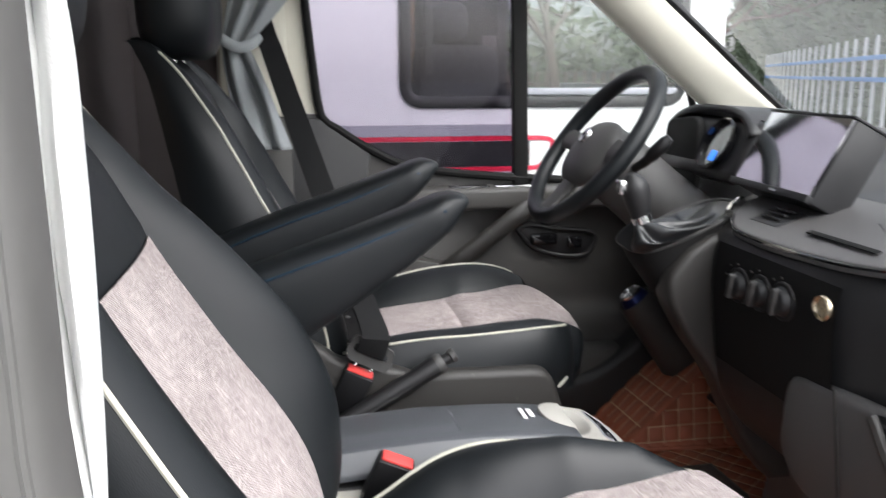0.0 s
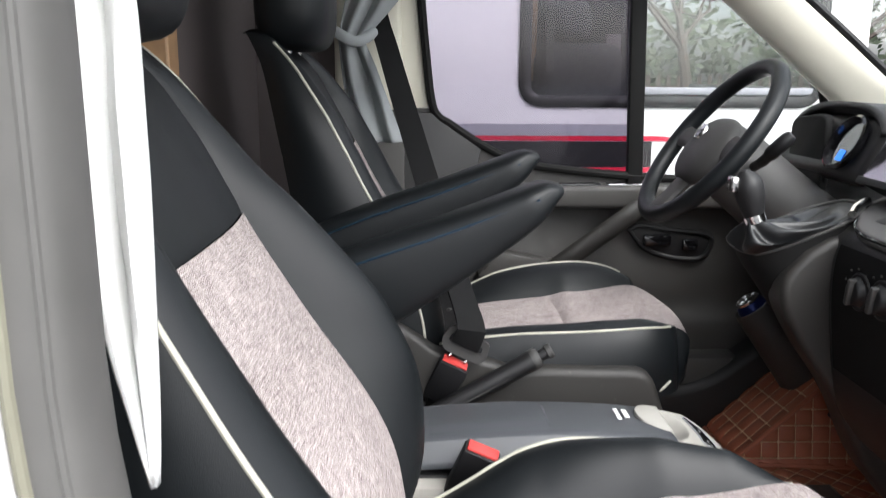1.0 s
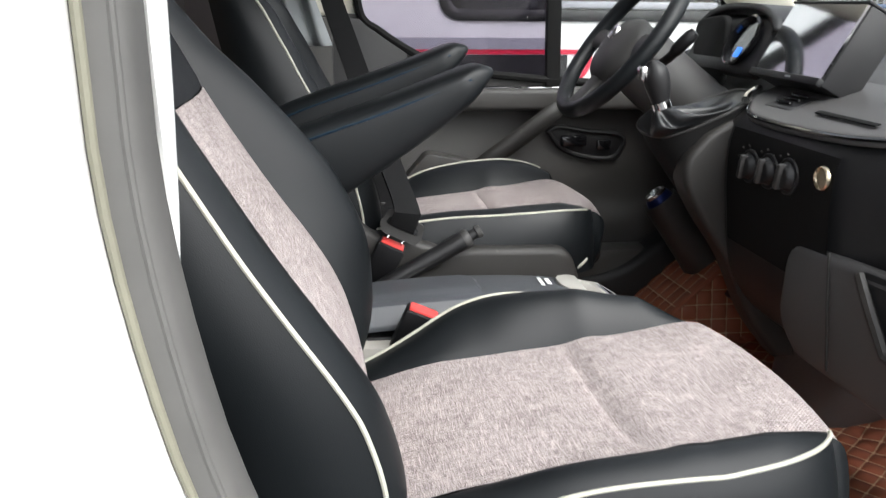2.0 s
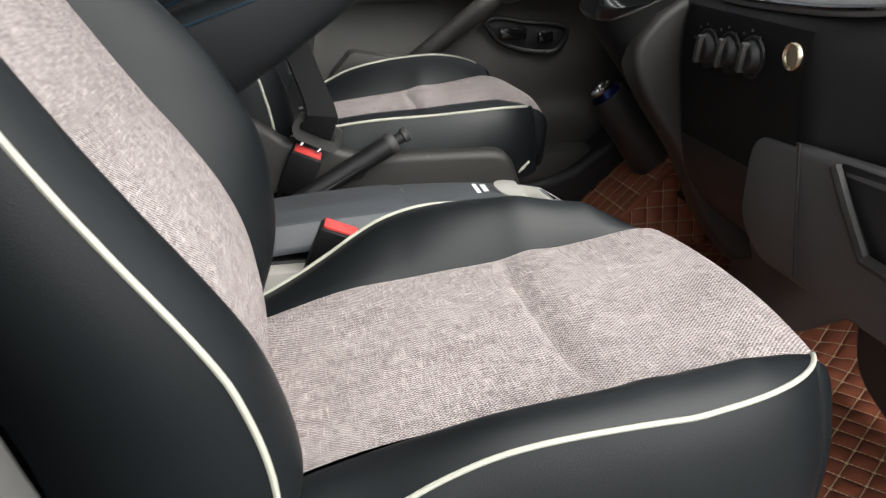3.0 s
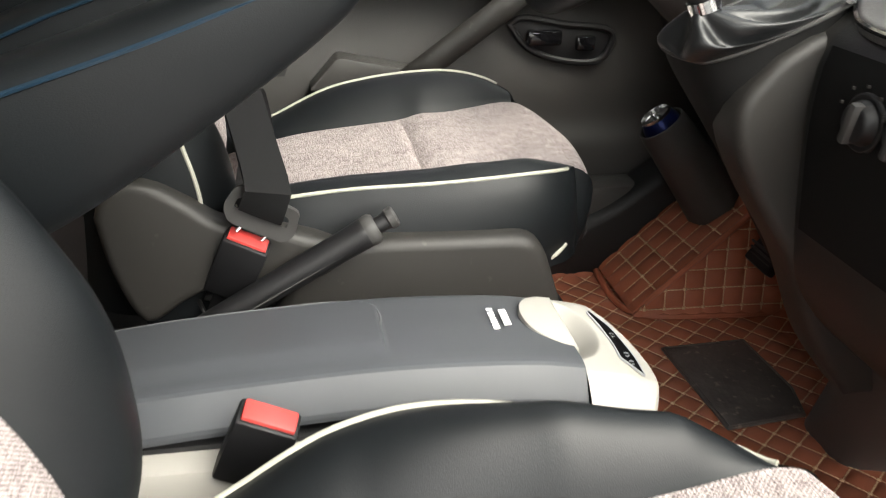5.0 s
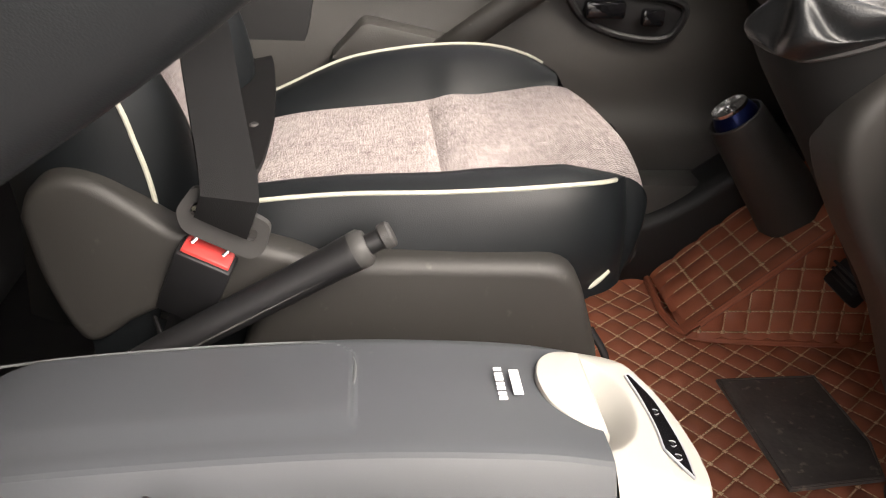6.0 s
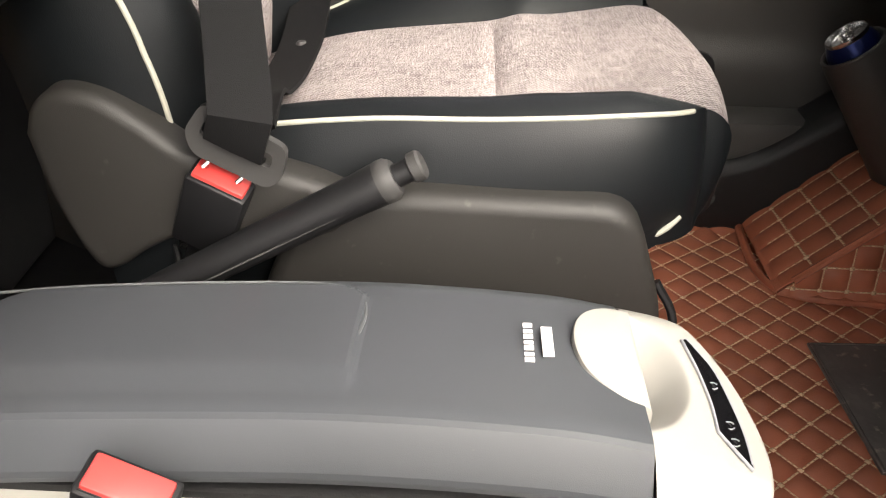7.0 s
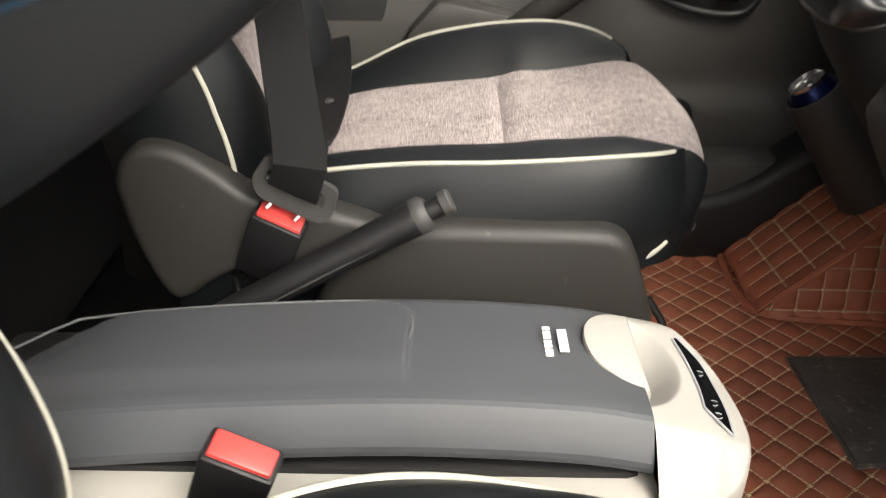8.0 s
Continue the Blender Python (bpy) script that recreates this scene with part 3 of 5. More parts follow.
# ---- cool box between the seats ----
def cool_box():
    ob = thing("cool_box", (0.17, 1.0, FLOOR), "slate grey and ivory portable cool box between the seats", "cool box")
    Y0, YC, YF = 0.905, 0.952, 1.092
    crown = smooth_fn([-0.12, 0.0, 0.1, 0.2, 0.3, 0.352, 0.40], [0.565, 0.580, 0.588, 0.592, 0.588, 0.580, 0.570])

    rows_at = {}

    def lid(u, w):
        x = -0.13 + u * (0.352 + 0.13)
        y_far = YF - 0.10 * max(0, (-0.03 - x) / 0.10) ** 1.2
        prof = [(YC - 0.0175, -0.024), (YC - 0.0180, -0.020), (YC - 0.0172, -0.0165), (YC - 0.0155, -0.0135), (YC - 0.0045, 0.0035), (YC - 0.0015, 0.0068), (YC + 0.004, 0.0082), (YC + 0.012, 0.0086), (YC + 0.05, 0.006), (y_far - 0.03, -0.002), (y_far - 0.006, -0.006), (y_far, -0.016), (y_far + 0.004, -0.06)]
        if u not in rows_at:
            rows_at[u] = spline(prof, 60)
        y, dz = rows_at[u][int(round(w * 60))]
        z = crown(x) + dz
        e = math.hypot(max(0, x - 0.165) / 0.030, max(0, y - (y_far - 0.034)) / 0.022)
        rise_x = min(1, max(0, (x + 0.10) / 0.01)) * min(1, max(0, (y - YC - 0.014) / 0.022))
        z += 0.0034 * rise_x * min(1, max(0, (1 - e) / 0.12))
        return Vector((x, y, z))
    top = part("lid", sheet(lid, 220, 60)[0], BOX_GREY, ob, "slate grey lid with a raised pad", auto=13)
    pad_line = spline([(-0.10, YF - 0.055, 0), (-0.075, YF - 0.020, 0), (-0.05, YF - 0.012, 0), (0.10, YF - 0.010, 0), (0.165, YF - 0.012, 0), (0.186, YF - 0.022, 0), (0.194, YF - 0.045, 0), (0.192, YF - 0.075, 0), (0.178, YF - 0.105, 0)], 60)
    # A lighter line paints the highlight along the pad's edge.
    part("pad_glint", tube([Vector((a, b, crown(a) - 0.0035 + 0.0085 * min(1, max(0, (YF - 0.015 - b) / 0.05)))) for a, b, _ in pad_line], 0.0011, 6), BOX_GLINT, ob, "thin painted highlight along the edge of the raised lid pad")
    part("body", rbox((-0.13, YC - 0.013, FLOOR), (0.350, YF, 0.552), 0.012), DASH, ob)
    part("lower_body", rbox((-0.12, Y0 + 0.012, FLOOR), (0.36, YF + 0.002, 0.545), 0.010), BOX_WHITE, ob, "ivory lower shell")

    # ivory nose with grip and control strip
    outline = [(0.353, Y0 + 0.012), (0.384, Y0 + 0.014), (0.408, 0.930), (0.420, 0.954), (0.4235, 0.985), (0.417, 1.025), (0.402, 1.060), (0.378, 1.083), (0.353, YF + 0.003)]
    edge = spline(outline, 150)

    def height(x, y):
        """The top of the nose, with the scoop for the fingers."""
        z = crown(min(x, 0.40)) + 0.003 - 0.30 * max(0, x - 0.392) - 6.0 * max(0, x - 0.405) ** 2
        if y < YC:
            z -= 0.05 * ((YC - y) / 0.047) ** 1.4
        z -= 0.012 * max(0, (y - 1.06) / 0.03) ** 2
        e = ((x - 0.345) / 0.040) ** 2 + ((y - 1.018) / 0.052) ** 2
        if e < 1:
            z -= 0.034 * (1 - e) ** 1.35
        return z

    def nose(u, w):
        e = edge[int(round(w * 150))]
        if u < 0.6:
            k = u / 0.6 * 0.94
            p = (0.353 + (e[0] - 0.353) * k, e[1])
            return Vector((p[0], p[1], height(*p)))
        t = (u - 0.6) / 0.4
        rx = 0.353 + (e[0] - 0.353) * 0.94
        zt = height(rx, e[1])
        k = min(1, t * 4)
        x = rx + (e[0] - rx) * math.sin(k * math.pi / 2)
        return Vector((x, e[1], zt - 0.010 * (1 - math.cos(k * math.pi / 2)) - max(0, t - 0.25) / 0.75 * (zt - 0.010 - FLOOR)))
    nz = part("nose", sheet(nose, 110, 150)[0], BOX_WHITE, ob, "ivory plastic front with a grip")
    grip = [tuple(p) for p in spline([(0.356, 0.978), (0.339, 0.985), (0.322, 1.003), (0.317, 1.030), (0.323, 1.052), (0.338, 1.064), (0.356, 1.066)], 30)]
    part("grip_tab", plate(grip, lambda a, b, d: Vector((a, b, crown(a) - 0.004 + d)), 0.0125, 0.003, 2), BOX_WHITE, nz)
    outer = spline([(0.391, 1.054), (0.403, 1.034), (0.4075, 1.005), (0.409, 0.980), (0.407, 0.955)], 24)
    inside = spline([(0.388, 1.052), (0.392, 1.026), (0.394, 1.001), (0.3935, 0.988), (0.3925, 0.976)], 24)

    def strip(u, w):
        i = int(round(u * 24))
        x, y = inside[i] * (1 - w) + outer[i] * w
        return Vector((x, y, height(x, y) + 0.0016))
    panel = part("control_strip", sheet(strip, 24, 6)[0], GLOSS, nz, "gloss black control strip")
    part("strip_edge", tube([Vector((x, y, height(x, y) + 0.001)) for x, y in list(outer) + list(inside[::-1])], 0.0010, 6, closed=True), GREY_INK, panel)
    for a, b in ((0.4010, 0.972), (0.4015, 0.985), (0.3995, 1.016)):
        part("symbol", tube([(a + 0.0028 * math.cos(t), b + 0.0028 * math.sin(t), height(a, b) + 0.0019) for t in np.linspace(0.4, 5.6, 14)], 0.0004, 4), GREY_INK, panel)
    # printed bars on the lid
    for x, w0, n in ((0.288, 0.0055, 7), (0.2985, 0.0065, 1)):
        length = 0.036 if n > 1 else 0.026
        for k in range(n):
            y = 1.004 + (0.006 if n == 1 else 0) + k * length / n
            part("printed_bar", rbox((x, y, crown(x) + 0.0062), (x + w0, y + length / n * ((0.45 if k % 2 else 0.62) if n > 1 else 1), crown(x) + 0.0072), 0), WHITE_INK, top, "white print", smooth=False)
    return ob


cool_box()


# ---- hand brake, buckles and belts ----
def hand_brake():
    ob = thing("hand_brake", (0.0, 1.13, FLOOR), "black hand brake lever with a ribbed grip beside the cool box", "brake lever")
    a, b = Vector((-0.03, 1.128, 0.505)), Vector((0.214, 1.152, 0.636))
    d = (b - a).normalized()
    part("lever", tube([a - d * 0.15 - Vector((0, 0, 0.05)), a, a + d * 0.06], [0.011, 0.012, 0.013], 12), BLACK, ob)
    part("grip", tube([a + d * k for k in (0.05, 0.065, 0.08, 0.11, 0.14, 0.17, 0.20, 0.235, 0.250, 0.260, 0.264)], [0.011, 0.0125, 0.0130, 0.0133, 0.0136, 0.0139, 0.0142, 0.0146, 0.0154, 0.0154, 0.0120], 18), BLACK, ob, "worn black grip")
    part("grip_seam", tube([a + d * k + Vector((0, -0.0132, -0.004)) for k in np.linspace(0.07, 0.235, 10)], 0.0009, 5), PLASTIC, ob, "worn moulding seam")
    part("collar", tube([a + d * k for k in (0.252, 0.256, 0.262, 0.266)], [0.0150, 0.0158, 0.0156, 0.0125], 18), PLASTIC, ob, "scuffed grip collar")
    part("button_stem", tube([a + d * k for k in (0.260, 0.282)], [0.0085, 0.0085], 14), BLACK, ob)
    part("button", tube([a + d * k for k in (0.277, 0.2785, 0.285, 0.287)], [0.0090, 0.0108, 0.0108, 0.0090], 16), PLASTIC, ob, "worn release button")
    part("mount", rbox((-0.16, 1.10, FLOOR), (0.02, 1.155, 0.44), 0.012), BLACK, ob)


hand_brake()


def buckle(at, lean, turn, label, tongue=False):
    ob = thing("belt_buckle", at, label, "seat belt buckle", "belt buckles")
    m = pose(0, 0, 0, 14, lean, turn)
    o = Vector(at)

    def box(lo, hi, bev):
        bm = rbox(lo, hi, bev, 2)
        bmesh.ops.transform(bm, matrix=Matrix.Translation(o) @ m, verts=bm.verts)
        return bm
    body = part("housing", box((-0.0225, -0.012, -0.075), (0.0225, 0.012, -0.004), 0.003), BLACK, ob)
    part("release_button", box((-0.0195, -0.009, -0.02), (0.0195, 0.009, 0.0), 0.002), RED, ob, "red release button")
    part("button_lip", box((-0.0195, -0.0095, -0.024), (0.0195, -0.0085, -0.003), 0.0004), BLACK, ob)
    part("stalk", tube([o + m @ Vector((0, 0, -0.07)), o + m @ Vector((0.0, 0, -0.14)), o + m @ Vector((-0.02, 0, -0.22))], 0.011, 8, flat=((0, 1, 0), 0.5)), BLACK, ob)
    if tongue:
        for sx in (-0.0125, 0.0125):
            hook = [(sx, 0.002, -0.004), (sx, 0.001, 0.006), (sx + 0.001, -0.003, 0.010), (sx - 0.001, -0.006, 0.007)]
            part("tongue_prong", tube([o + m @ Vector(q) for q in hook], 0.0014, 6), STEEL, ob, "bright steel prong")
    return ob, m, o


buckle((0.105, 0.899, 0.604), 22, -6, "red and black passenger seat belt buckle, unfastened")
b_ob, b_m, b_o = buckle((0.081, 1.156, 0.622), 24, -6, "red and black driver seat belt buckle, fastened", True)


def belt():
    ob = thing("seat_belt", (0.08, 1.2, 0.63), "black webbing seat belt fastened across the empty driver seat", "seat belt")
    o, m = b_o, b_m
    tip = Matrix.Translation(o) @ m @ pose(0.002, 0.004, 0.009, -14, 0, 0)

    def face(a, b, d):
        return tip @ Vector((a, -d, b))
    rim = rounded([(-0.026, 0.0), (0.030, 0.0), (0.037, 0.012), (0.033, 0.036), (-0.030, 0.040), (-0.036, 0.014)], 0.007, 4)
    slot = rounded([(-0.026, 0.016), (0.027, 0.015), (0.026, 0.026), (-0.025, 0.028)], 0.004, 4)
    bm = bmesh.new()
    rings = [[bm.verts.new(face(a, b, d)) for a, b in line] for line, d in ((slot, 0.001), (slot, 0.005), (rim, 0.0062), (rim, 0.0))]
    n = len(rim)
    for q in range(4):
        lo, hi = rings[q], rings[(q + 1) % 4]
        for k in range(n):
            a, b = int(k * len(lo) / n), int(((k + 1) % n) * len(lo) / n)
            c, d = int(k * len(hi) / n), int(((k + 1) % n) * len(hi) / n)
            vs = list(dict.fromkeys((lo[a], lo[b], hi[d], hi[c])))
            if len(vs) > 2 and not bm.faces.get(vs):
                bm.faces.new(vs)
    bmesh.ops.recalc_face_normals(bm, faces=bm.faces)
    part("tongue_plate", bm, PLASTIC, ob, "grey plastic belt tongue with a slot")
    end = tip @ Vector((0.0, 0.004, 0.014))
    across = m.to_3x3() @ Vector((1, 0, 0))
    top = Vector((-0.064, 1.775, 1.16))
    low = tip @ Vector((-0.004, -0.010, 0.050))
    rise_line = [low.lerp(top, k) + Vector((0, 0, -0.006 * math.sin(math.pi * k))) for k in (0.12, 0.35, 0.6, 0.85, 1.0)]
    part("shoulder_strap", strap([end, tip @ Vector((0.0, -0.009, 0.019)), tip @ Vector((-0.001, -0.012, 0.030)), low] + rise_line + [(-0.105, 1.812, 1.34)], (across, (1, 0.25, 0.15)), 0.042), WEB, ob)
    end = end + Vector((0, 0.004, 0.006))
    part("lap_strap", strap([end + Vector((0.002, 0.006, 0.0)), (0.088, 1.235, 0.648), (0.082, 1.29, 0.626), (0.080, 1.37, 0.612), (0.078, 1.47, 0.611), (0.072, 1.56, 0.624), (0.060, 1.63, 0.636), (0.035, 1.665, 0.58), (0.0, 1.69, 0.48)], (1, 0.1, 0.22), 0.046), WEB, ob)
    part("stop_button", turned([(0.0005, 0.003), (0.004, 0.003), (0.0055, 0.001), (0.006, 0.0)], pose(0.080, 1.46, 0.6125, 0, 0, 0), 14), PLASTIC, ob, "small plastic stop button")


belt()


# bits of the driver seat frame
seat_knob = tube([Vector((0.452, 1.290, 0.553)), Vector((0.461, 1.272, 0.555))], [0.006, 0.005], 14)
part("lever_knob", seat_knob, PLASTIC, d_seat, "small dark adjuster knob")
part("lower_piping", tube(spline([(0.400, 1.224, 0.544), (0.407, 1.223, 0.549), (0.415, 1.224, 0.555), (0.424, 1.228, 0.563)], 14), 0.0032, 8), PIPING, d_seat, "cream piping")
part("slide_bar", tube(spline([(0.40, 1.20, 0.40), (0.428, 1.205, 0.43), (0.432, 1.215, 0.47), (0.415, 1.225, 0.50)], 16), 0.004, 8), BLACK, d_seat, "black slide release bar")
for k, (dx, dz) in enumerate(((0.0, 0.0), (0.014, -0.006), (0.03, 0.004))):
    part("cable", tube(spline([(0.02 + dx, 1.20, 0.54 + dz), (0.035 + dx, 1.165, 0.515 + dz), (0.03 + dx, 1.15, 0.48 + dz), (0.0 + dx, 1.16, 0.45)], 14), 0.0025, 6), BLACK, d_seat)
part("bracket", rbox((0.03, 1.185, 0.535), (0.075, 1.190, 0.555), 0.001, m=pose(0, 0, 0, 0, 14, 0)), STEEL, d_seat, "steel bracket")


# ---- floor mat ----
def quilt(name, fn_base, nu, nv, xr, yr, parent, cell=0.034, turn=0.0, lift=None):
    """Quilted leatherette: diamond pillows between stitched furrows, with the stitches as small pieces."""
    c, s = math.cos(turn), math.sin(turn)
    k = cell * 1.41

    def up(x, y):
        return lift(x, y) if lift else Vector((0, 0, 1))

    def sag(x, y):
        return 0.002 * noise.noise((x * 9, y * 9, 1))

    def fn(u, w):
        x, y = xr[0] + u * (xr[1] - xr[0]), yr[0] + w * (yr[1] - yr[0])
        X, Y = x * c - y * s, x * s + y * c
        puff = (abs(math.sin(math.pi * (X + Y) / k)) * abs(math.sin(math.pi * (X - Y) / k))) ** 0.45
        return Vector(fn_base(x, y)) + up(x, y) * (0.0058 * puff + sag(x, y))
    ob = part(name, sheet(fn, nu, nv)[0], MAT, parent, "", auto=80)
    bm = bmesh.new()
    n0 = int(max(xr[1], yr[1]) * 2.2 / k) + 2
    for i in range(-n0, n0):
        for j in range(-n0, n0):
            for da, db in ((0, 0), (0.2, 0), (0.4, 0), (0.6, 0), (0.8, 0), (0, 0.2), (0, 0.4), (0, 0.6), (0, 0.8)):
                a, b = i + da, j + db
                X, Y = (a + b) * k / 2, (a - b) * k / 2
                x, y = X * c + Y * s, -X * s + Y * c
                if not (xr[0] + 0.01 < x < xr[1] - 0.01 and yr[0] + 0.01 < y < yr[1] - 0.01):
                    continue
                node = da == 0 and db == 0
                r, l = (0.0029, 0.0029) if node else (0.0011, 0.0031)
                ang = (math.pi / 4 if da else -math.pi / 4) - turn
                dx, dy = Vector((math.cos(ang), math.sin(ang))) * l, Vector((-math.sin(ang), math.cos(ang))) * r
                raised, high = 0.0028 + sag(x, y), 0.0022 if node else 0.0012
                vs = [bm.verts.new(Vector(fn_base(x + q.x, y + q.y)) + up(x, y) * raised) for q in (-dx - dy, dx - dy, dx + dy, -dx + dy)]
                vs.append(bm.verts.new(Vector(fn_base(x, y)) + up(x, y) * (raised + high)))
                for q in range(4):
                    bm.faces.new((vs[q], vs[(q + 1) % 4], vs[4]))
    st = part("stitching", bm, STITCH, parent, "beige stitching", smooth=False)
    st["kind"] = "stuff"
    return ob


mat = thing("floor_mat", (0.8, 1.1, FLOOR), "brown quilted leatherette floor mat with beige stitching", "floor mat")
rise = smooth_fn([0.0, 0.80, 0.92, 1.0, 1.1, 1.2], [0.246, 0.248, 0.256, 0.30, 0.40, 0.52])
quilt("quilted_sheet", lambda x, y: (x, y, rise(x) + 0.05 * max(0, (y - 1.70) / 0.1) ** 2), 330, 460, (0.36, 1.12), (0.42, 1.73), mat, 0.034, 0.12)
upper = thing("heel_mat", (0.85, 1.6, FLOOR), "second brown quilted mat over the foot rest ramp, with piped edges", "floor mat")


def ramp(x):
    return min(0.36, max(0, 0.95 * (x - 0.668)))


def rest_place(x, v):
    """Over the foot rest: v above 0 lies on the ramp, v below 0 hangs down its side."""
    if v >= 0:
        return (x, 1.558 + v, 0.258 + ramp(x))
    z = min(ramp(x), 0.36 + v)
    return (x, 1.558 - 0.10 * (ramp(x) - z), 0.258 + z)


def rest_lift(x, v):
    t = min(1, max(0, (v + 0.008) / 0.016))
    return Vector((0, -0.99, 0.12)).lerp(Vector((-0.69, 0, 0.72)), t).normalized()


quilt("quilted_sheet", rest_place, 150, 200, (0.672, 1.06), (-0.36, 0.175), upper, 0.034, 0.75, rest_lift)
part("edge_binding", tube([Vector((x, y, 0.257)) for x, y in spline([(1.02, 1.530), (0.90, 1.536), (0.78, 1.545), (0.71, 1.553), (0.676, 1.572), (0.662, 1.612), (0.662, 1.66), (0.668, 1.73)], 60)], 0.006, 8), MAT, upper, "brown piped edge")
part("fold_seam", tube([Vector((x, 1.556, 0.260 + ramp(x))) for x in np.linspace(0.69, 1.04, 20)], 0.0055, 8), MAT, upper, "brown piped fold")
heel = thing("heel_pad", (0.75, 1.35, FLOOR), "worn dark rubber heel pad on the quilted mat", "heel pad")
part("pad", plate([(0.682, 1.458), (0.826, 1.462), (0.832, 1.325), (0.815, 1.262), (0.690, 1.250)], lambda a, b, d: Vector((a, b, rise(a) + 0.004 + d)), 0.006, 0.002), HEELPAD, heel)
part("edge_lip", tube([Vector((a, b, rise(a) + 0.0095)) for a, b in ((0.685, 1.455), (0.823, 1.459), (0.829, 1.325), (0.813, 1.265), (0.693, 1.253))], 0.0022, 6, closed=True), HEELPAD, heel, "worn raised rubber edge")


# ---- driver door ----
DY = 1.83


def door():
    ob = thing("driver_door", (0.4, 1.85, 0.3), "charcoal driver door, shut, with a divided side window", "door")

    def pl(off):
        return lambda a, b, d: Vector((a, DY + off + d, b))
    opening = [(0.018, 1.30), (0.035, 1.10), (0.053, 0.965), (0.085, 0.935), (0.157, 0.888), (0.24, 0.850), (0.347, 0.832), (0.50, 0.818), (0.70, 0.806), (0.86, 0.80), (0.905, 0.84), (0.918, 0.93), (0.910, 1.0), (0.868, 1.103), (0.82, 1.158), (0.757, 1.214), (0.54, 1.36), (0.30, 1.42), (0.05, 1.42)]
    loop = [tuple(p) for p in spline(opening + opening[:1], 120)[:-1]]
    seal = tube([Vector((a, DY - 0.004, b)) for a, b in loop], 0.009, 8, closed=True)
    part("window_seal", seal, SOOT, ob, "black rubber window seal")
    # skin below and behind the window, in quads that follow the opening
    def skin(u, w):
        x = -0.02 + u * 1.22
        line = [p for p in opening[2:12]]
        xs, zs = [p[0] for p in line], [p[1] for p in line]
        z1 = float(np.interp(x, xs, zs)) if x >= 0.053 else 0.965
        if x > 0.905:
            z1 = 0.80
        z = 0.30 + w * (z1 - 0.30)
        y = DY + 0.004
        bulge = -0.045 * math.exp(-((z - 0.58) / 0.10) ** 2) * (1 / (1 + math.exp((x - 0.72) / 0.05)))
        low = -0.05 * (1 / (1 + math.exp((z - 0.50) / 0.012))) 
        return Vector((x, y + bulge * 0.4 + low * 0.6, z))
    part("panel", sheet(skin, 70, 60)[0], DOORSKIN, ob, "grained charcoal door trim")
    part("frame_rear", plate([(-0.10, 0.965), (0.050, 0.965), (0.034, 1.10), (0.016, 1.30), (0.05, 1.43), (-0.10, 1.43)], pl(0.004), 0.03, 0.004), CREAM, ob, "cream window frame")
    part("corner_cover", plate([(-0.10, 0.40), (0.10, 0.40), (0.118, 0.62), (0.158, 0.878), (0.088, 0.925), (0.05, 0.955), (-0.02, 0.962), (-0.10, 0.962)], pl(-0.012), 0.02, 0.005), DASH, ob)
    # shelf with pulls
    shelf = part("shelf", rbox((0.19, DY - 0.065, 0.752), (0.95, DY + 0.01, 0.803), 0.012, 3), DOORSKIN, ob)
    for x0, x1 in ((0.33, 0.42), (0.435, 0.53)):
        part("switch_plate", rbox((x0, DY - 0.05, 0.800), (x1, DY - 0.02, 0.806), 0.002), GLOSS if x0 < 0.4 else CHROME, shelf)
    part("pull_bar", tube(spline([(0.515, DY - 0.05, 0.765), (0.47, DY - 0.075, 0.735), (0.40, DY - 0.08, 0.685), (0.335, DY - 0.075, 0.635), (0.30, DY - 0.045, 0.60)], 24), 0.021, 12, flat=((0, 1, 0), 0.6)), PLASTIC_WARM, ob, "slanting pull bar")
    part("ledge", plate(rounded([(0.15, 0.60), (0.20, 0.655), (0.34, 0.628), (0.34, 0.60)], 0.01), pl(-0.06), 0.06, 0.008), DOORSKIN, ob)
    rim = [tuple(p) for p in spline([(0.495, 0.697), (0.52, 0.709), (0.59, 0.698), (0.665, 0.690), (0.683, 0.670), (0.658, 0.633), (0.59, 0.635), (0.53, 0.657), (0.495, 0.697)], 60)[:-1]]
    part("handle_bezel", tube([Vector((a, DY - 0.018, b)) for a, b in rim], 0.006, 8, closed=True), BLACK, ob)
    part("handle_recess", plate(rim, pl(-0.016), 0.016, 0.002), BLACK, ob)
    part("inner_handle", rbox((0.525, DY - 0.032, 0.662), (0.588, DY - 0.012, 0.689), 0.006), GLOSS, ob, "gloss black inner handle")
    part("lock_switch", rbox((0.615, DY - 0.028, 0.652), (0.65, DY - 0.012, 0.678), 0.005), GLOSS, ob)
    part("speaker_grille", plate(rounded([(0.40, 0.42), (0.40, 0.53), (0.60, 0.50), (0.62, 0.40)], 0.02), pl(-0.035), 0.01, 0.003), BLACK, ob, "black speaker grille")
    part("divider", rbox((0.478, DY - 0.012, 0.80), (0.512, DY + 0.012, 1.45), 0.004, m=pose(0, 0, 0, 0, -1.5, 0)), SOOT, ob, "black window divider")
    part("frame_front", tube(spline([(0.955, DY - 0.035, 0.84), (0.952, DY - 0.045, 0.96), (0.928, DY - 0.055, 1.05), (0.872, DY - 0.06, 1.135), (0.78, DY - 0.06, 1.225), (0.58, DY - 0.06, 1.37), (0.36, DY - 0.06, 1.48)], 50), 0.026, 12, flat=((0, 1, 0), 0.6)), RUBBER_DARK, ob, "dark grey rubber frame of the window")
    g1 = part("glass_rear", rbox((0.0, DY + 0.012, 0.80), (0.49, DY + 0.016, 1.44), 0), TINT, ob, "tinted glass", smooth=False)
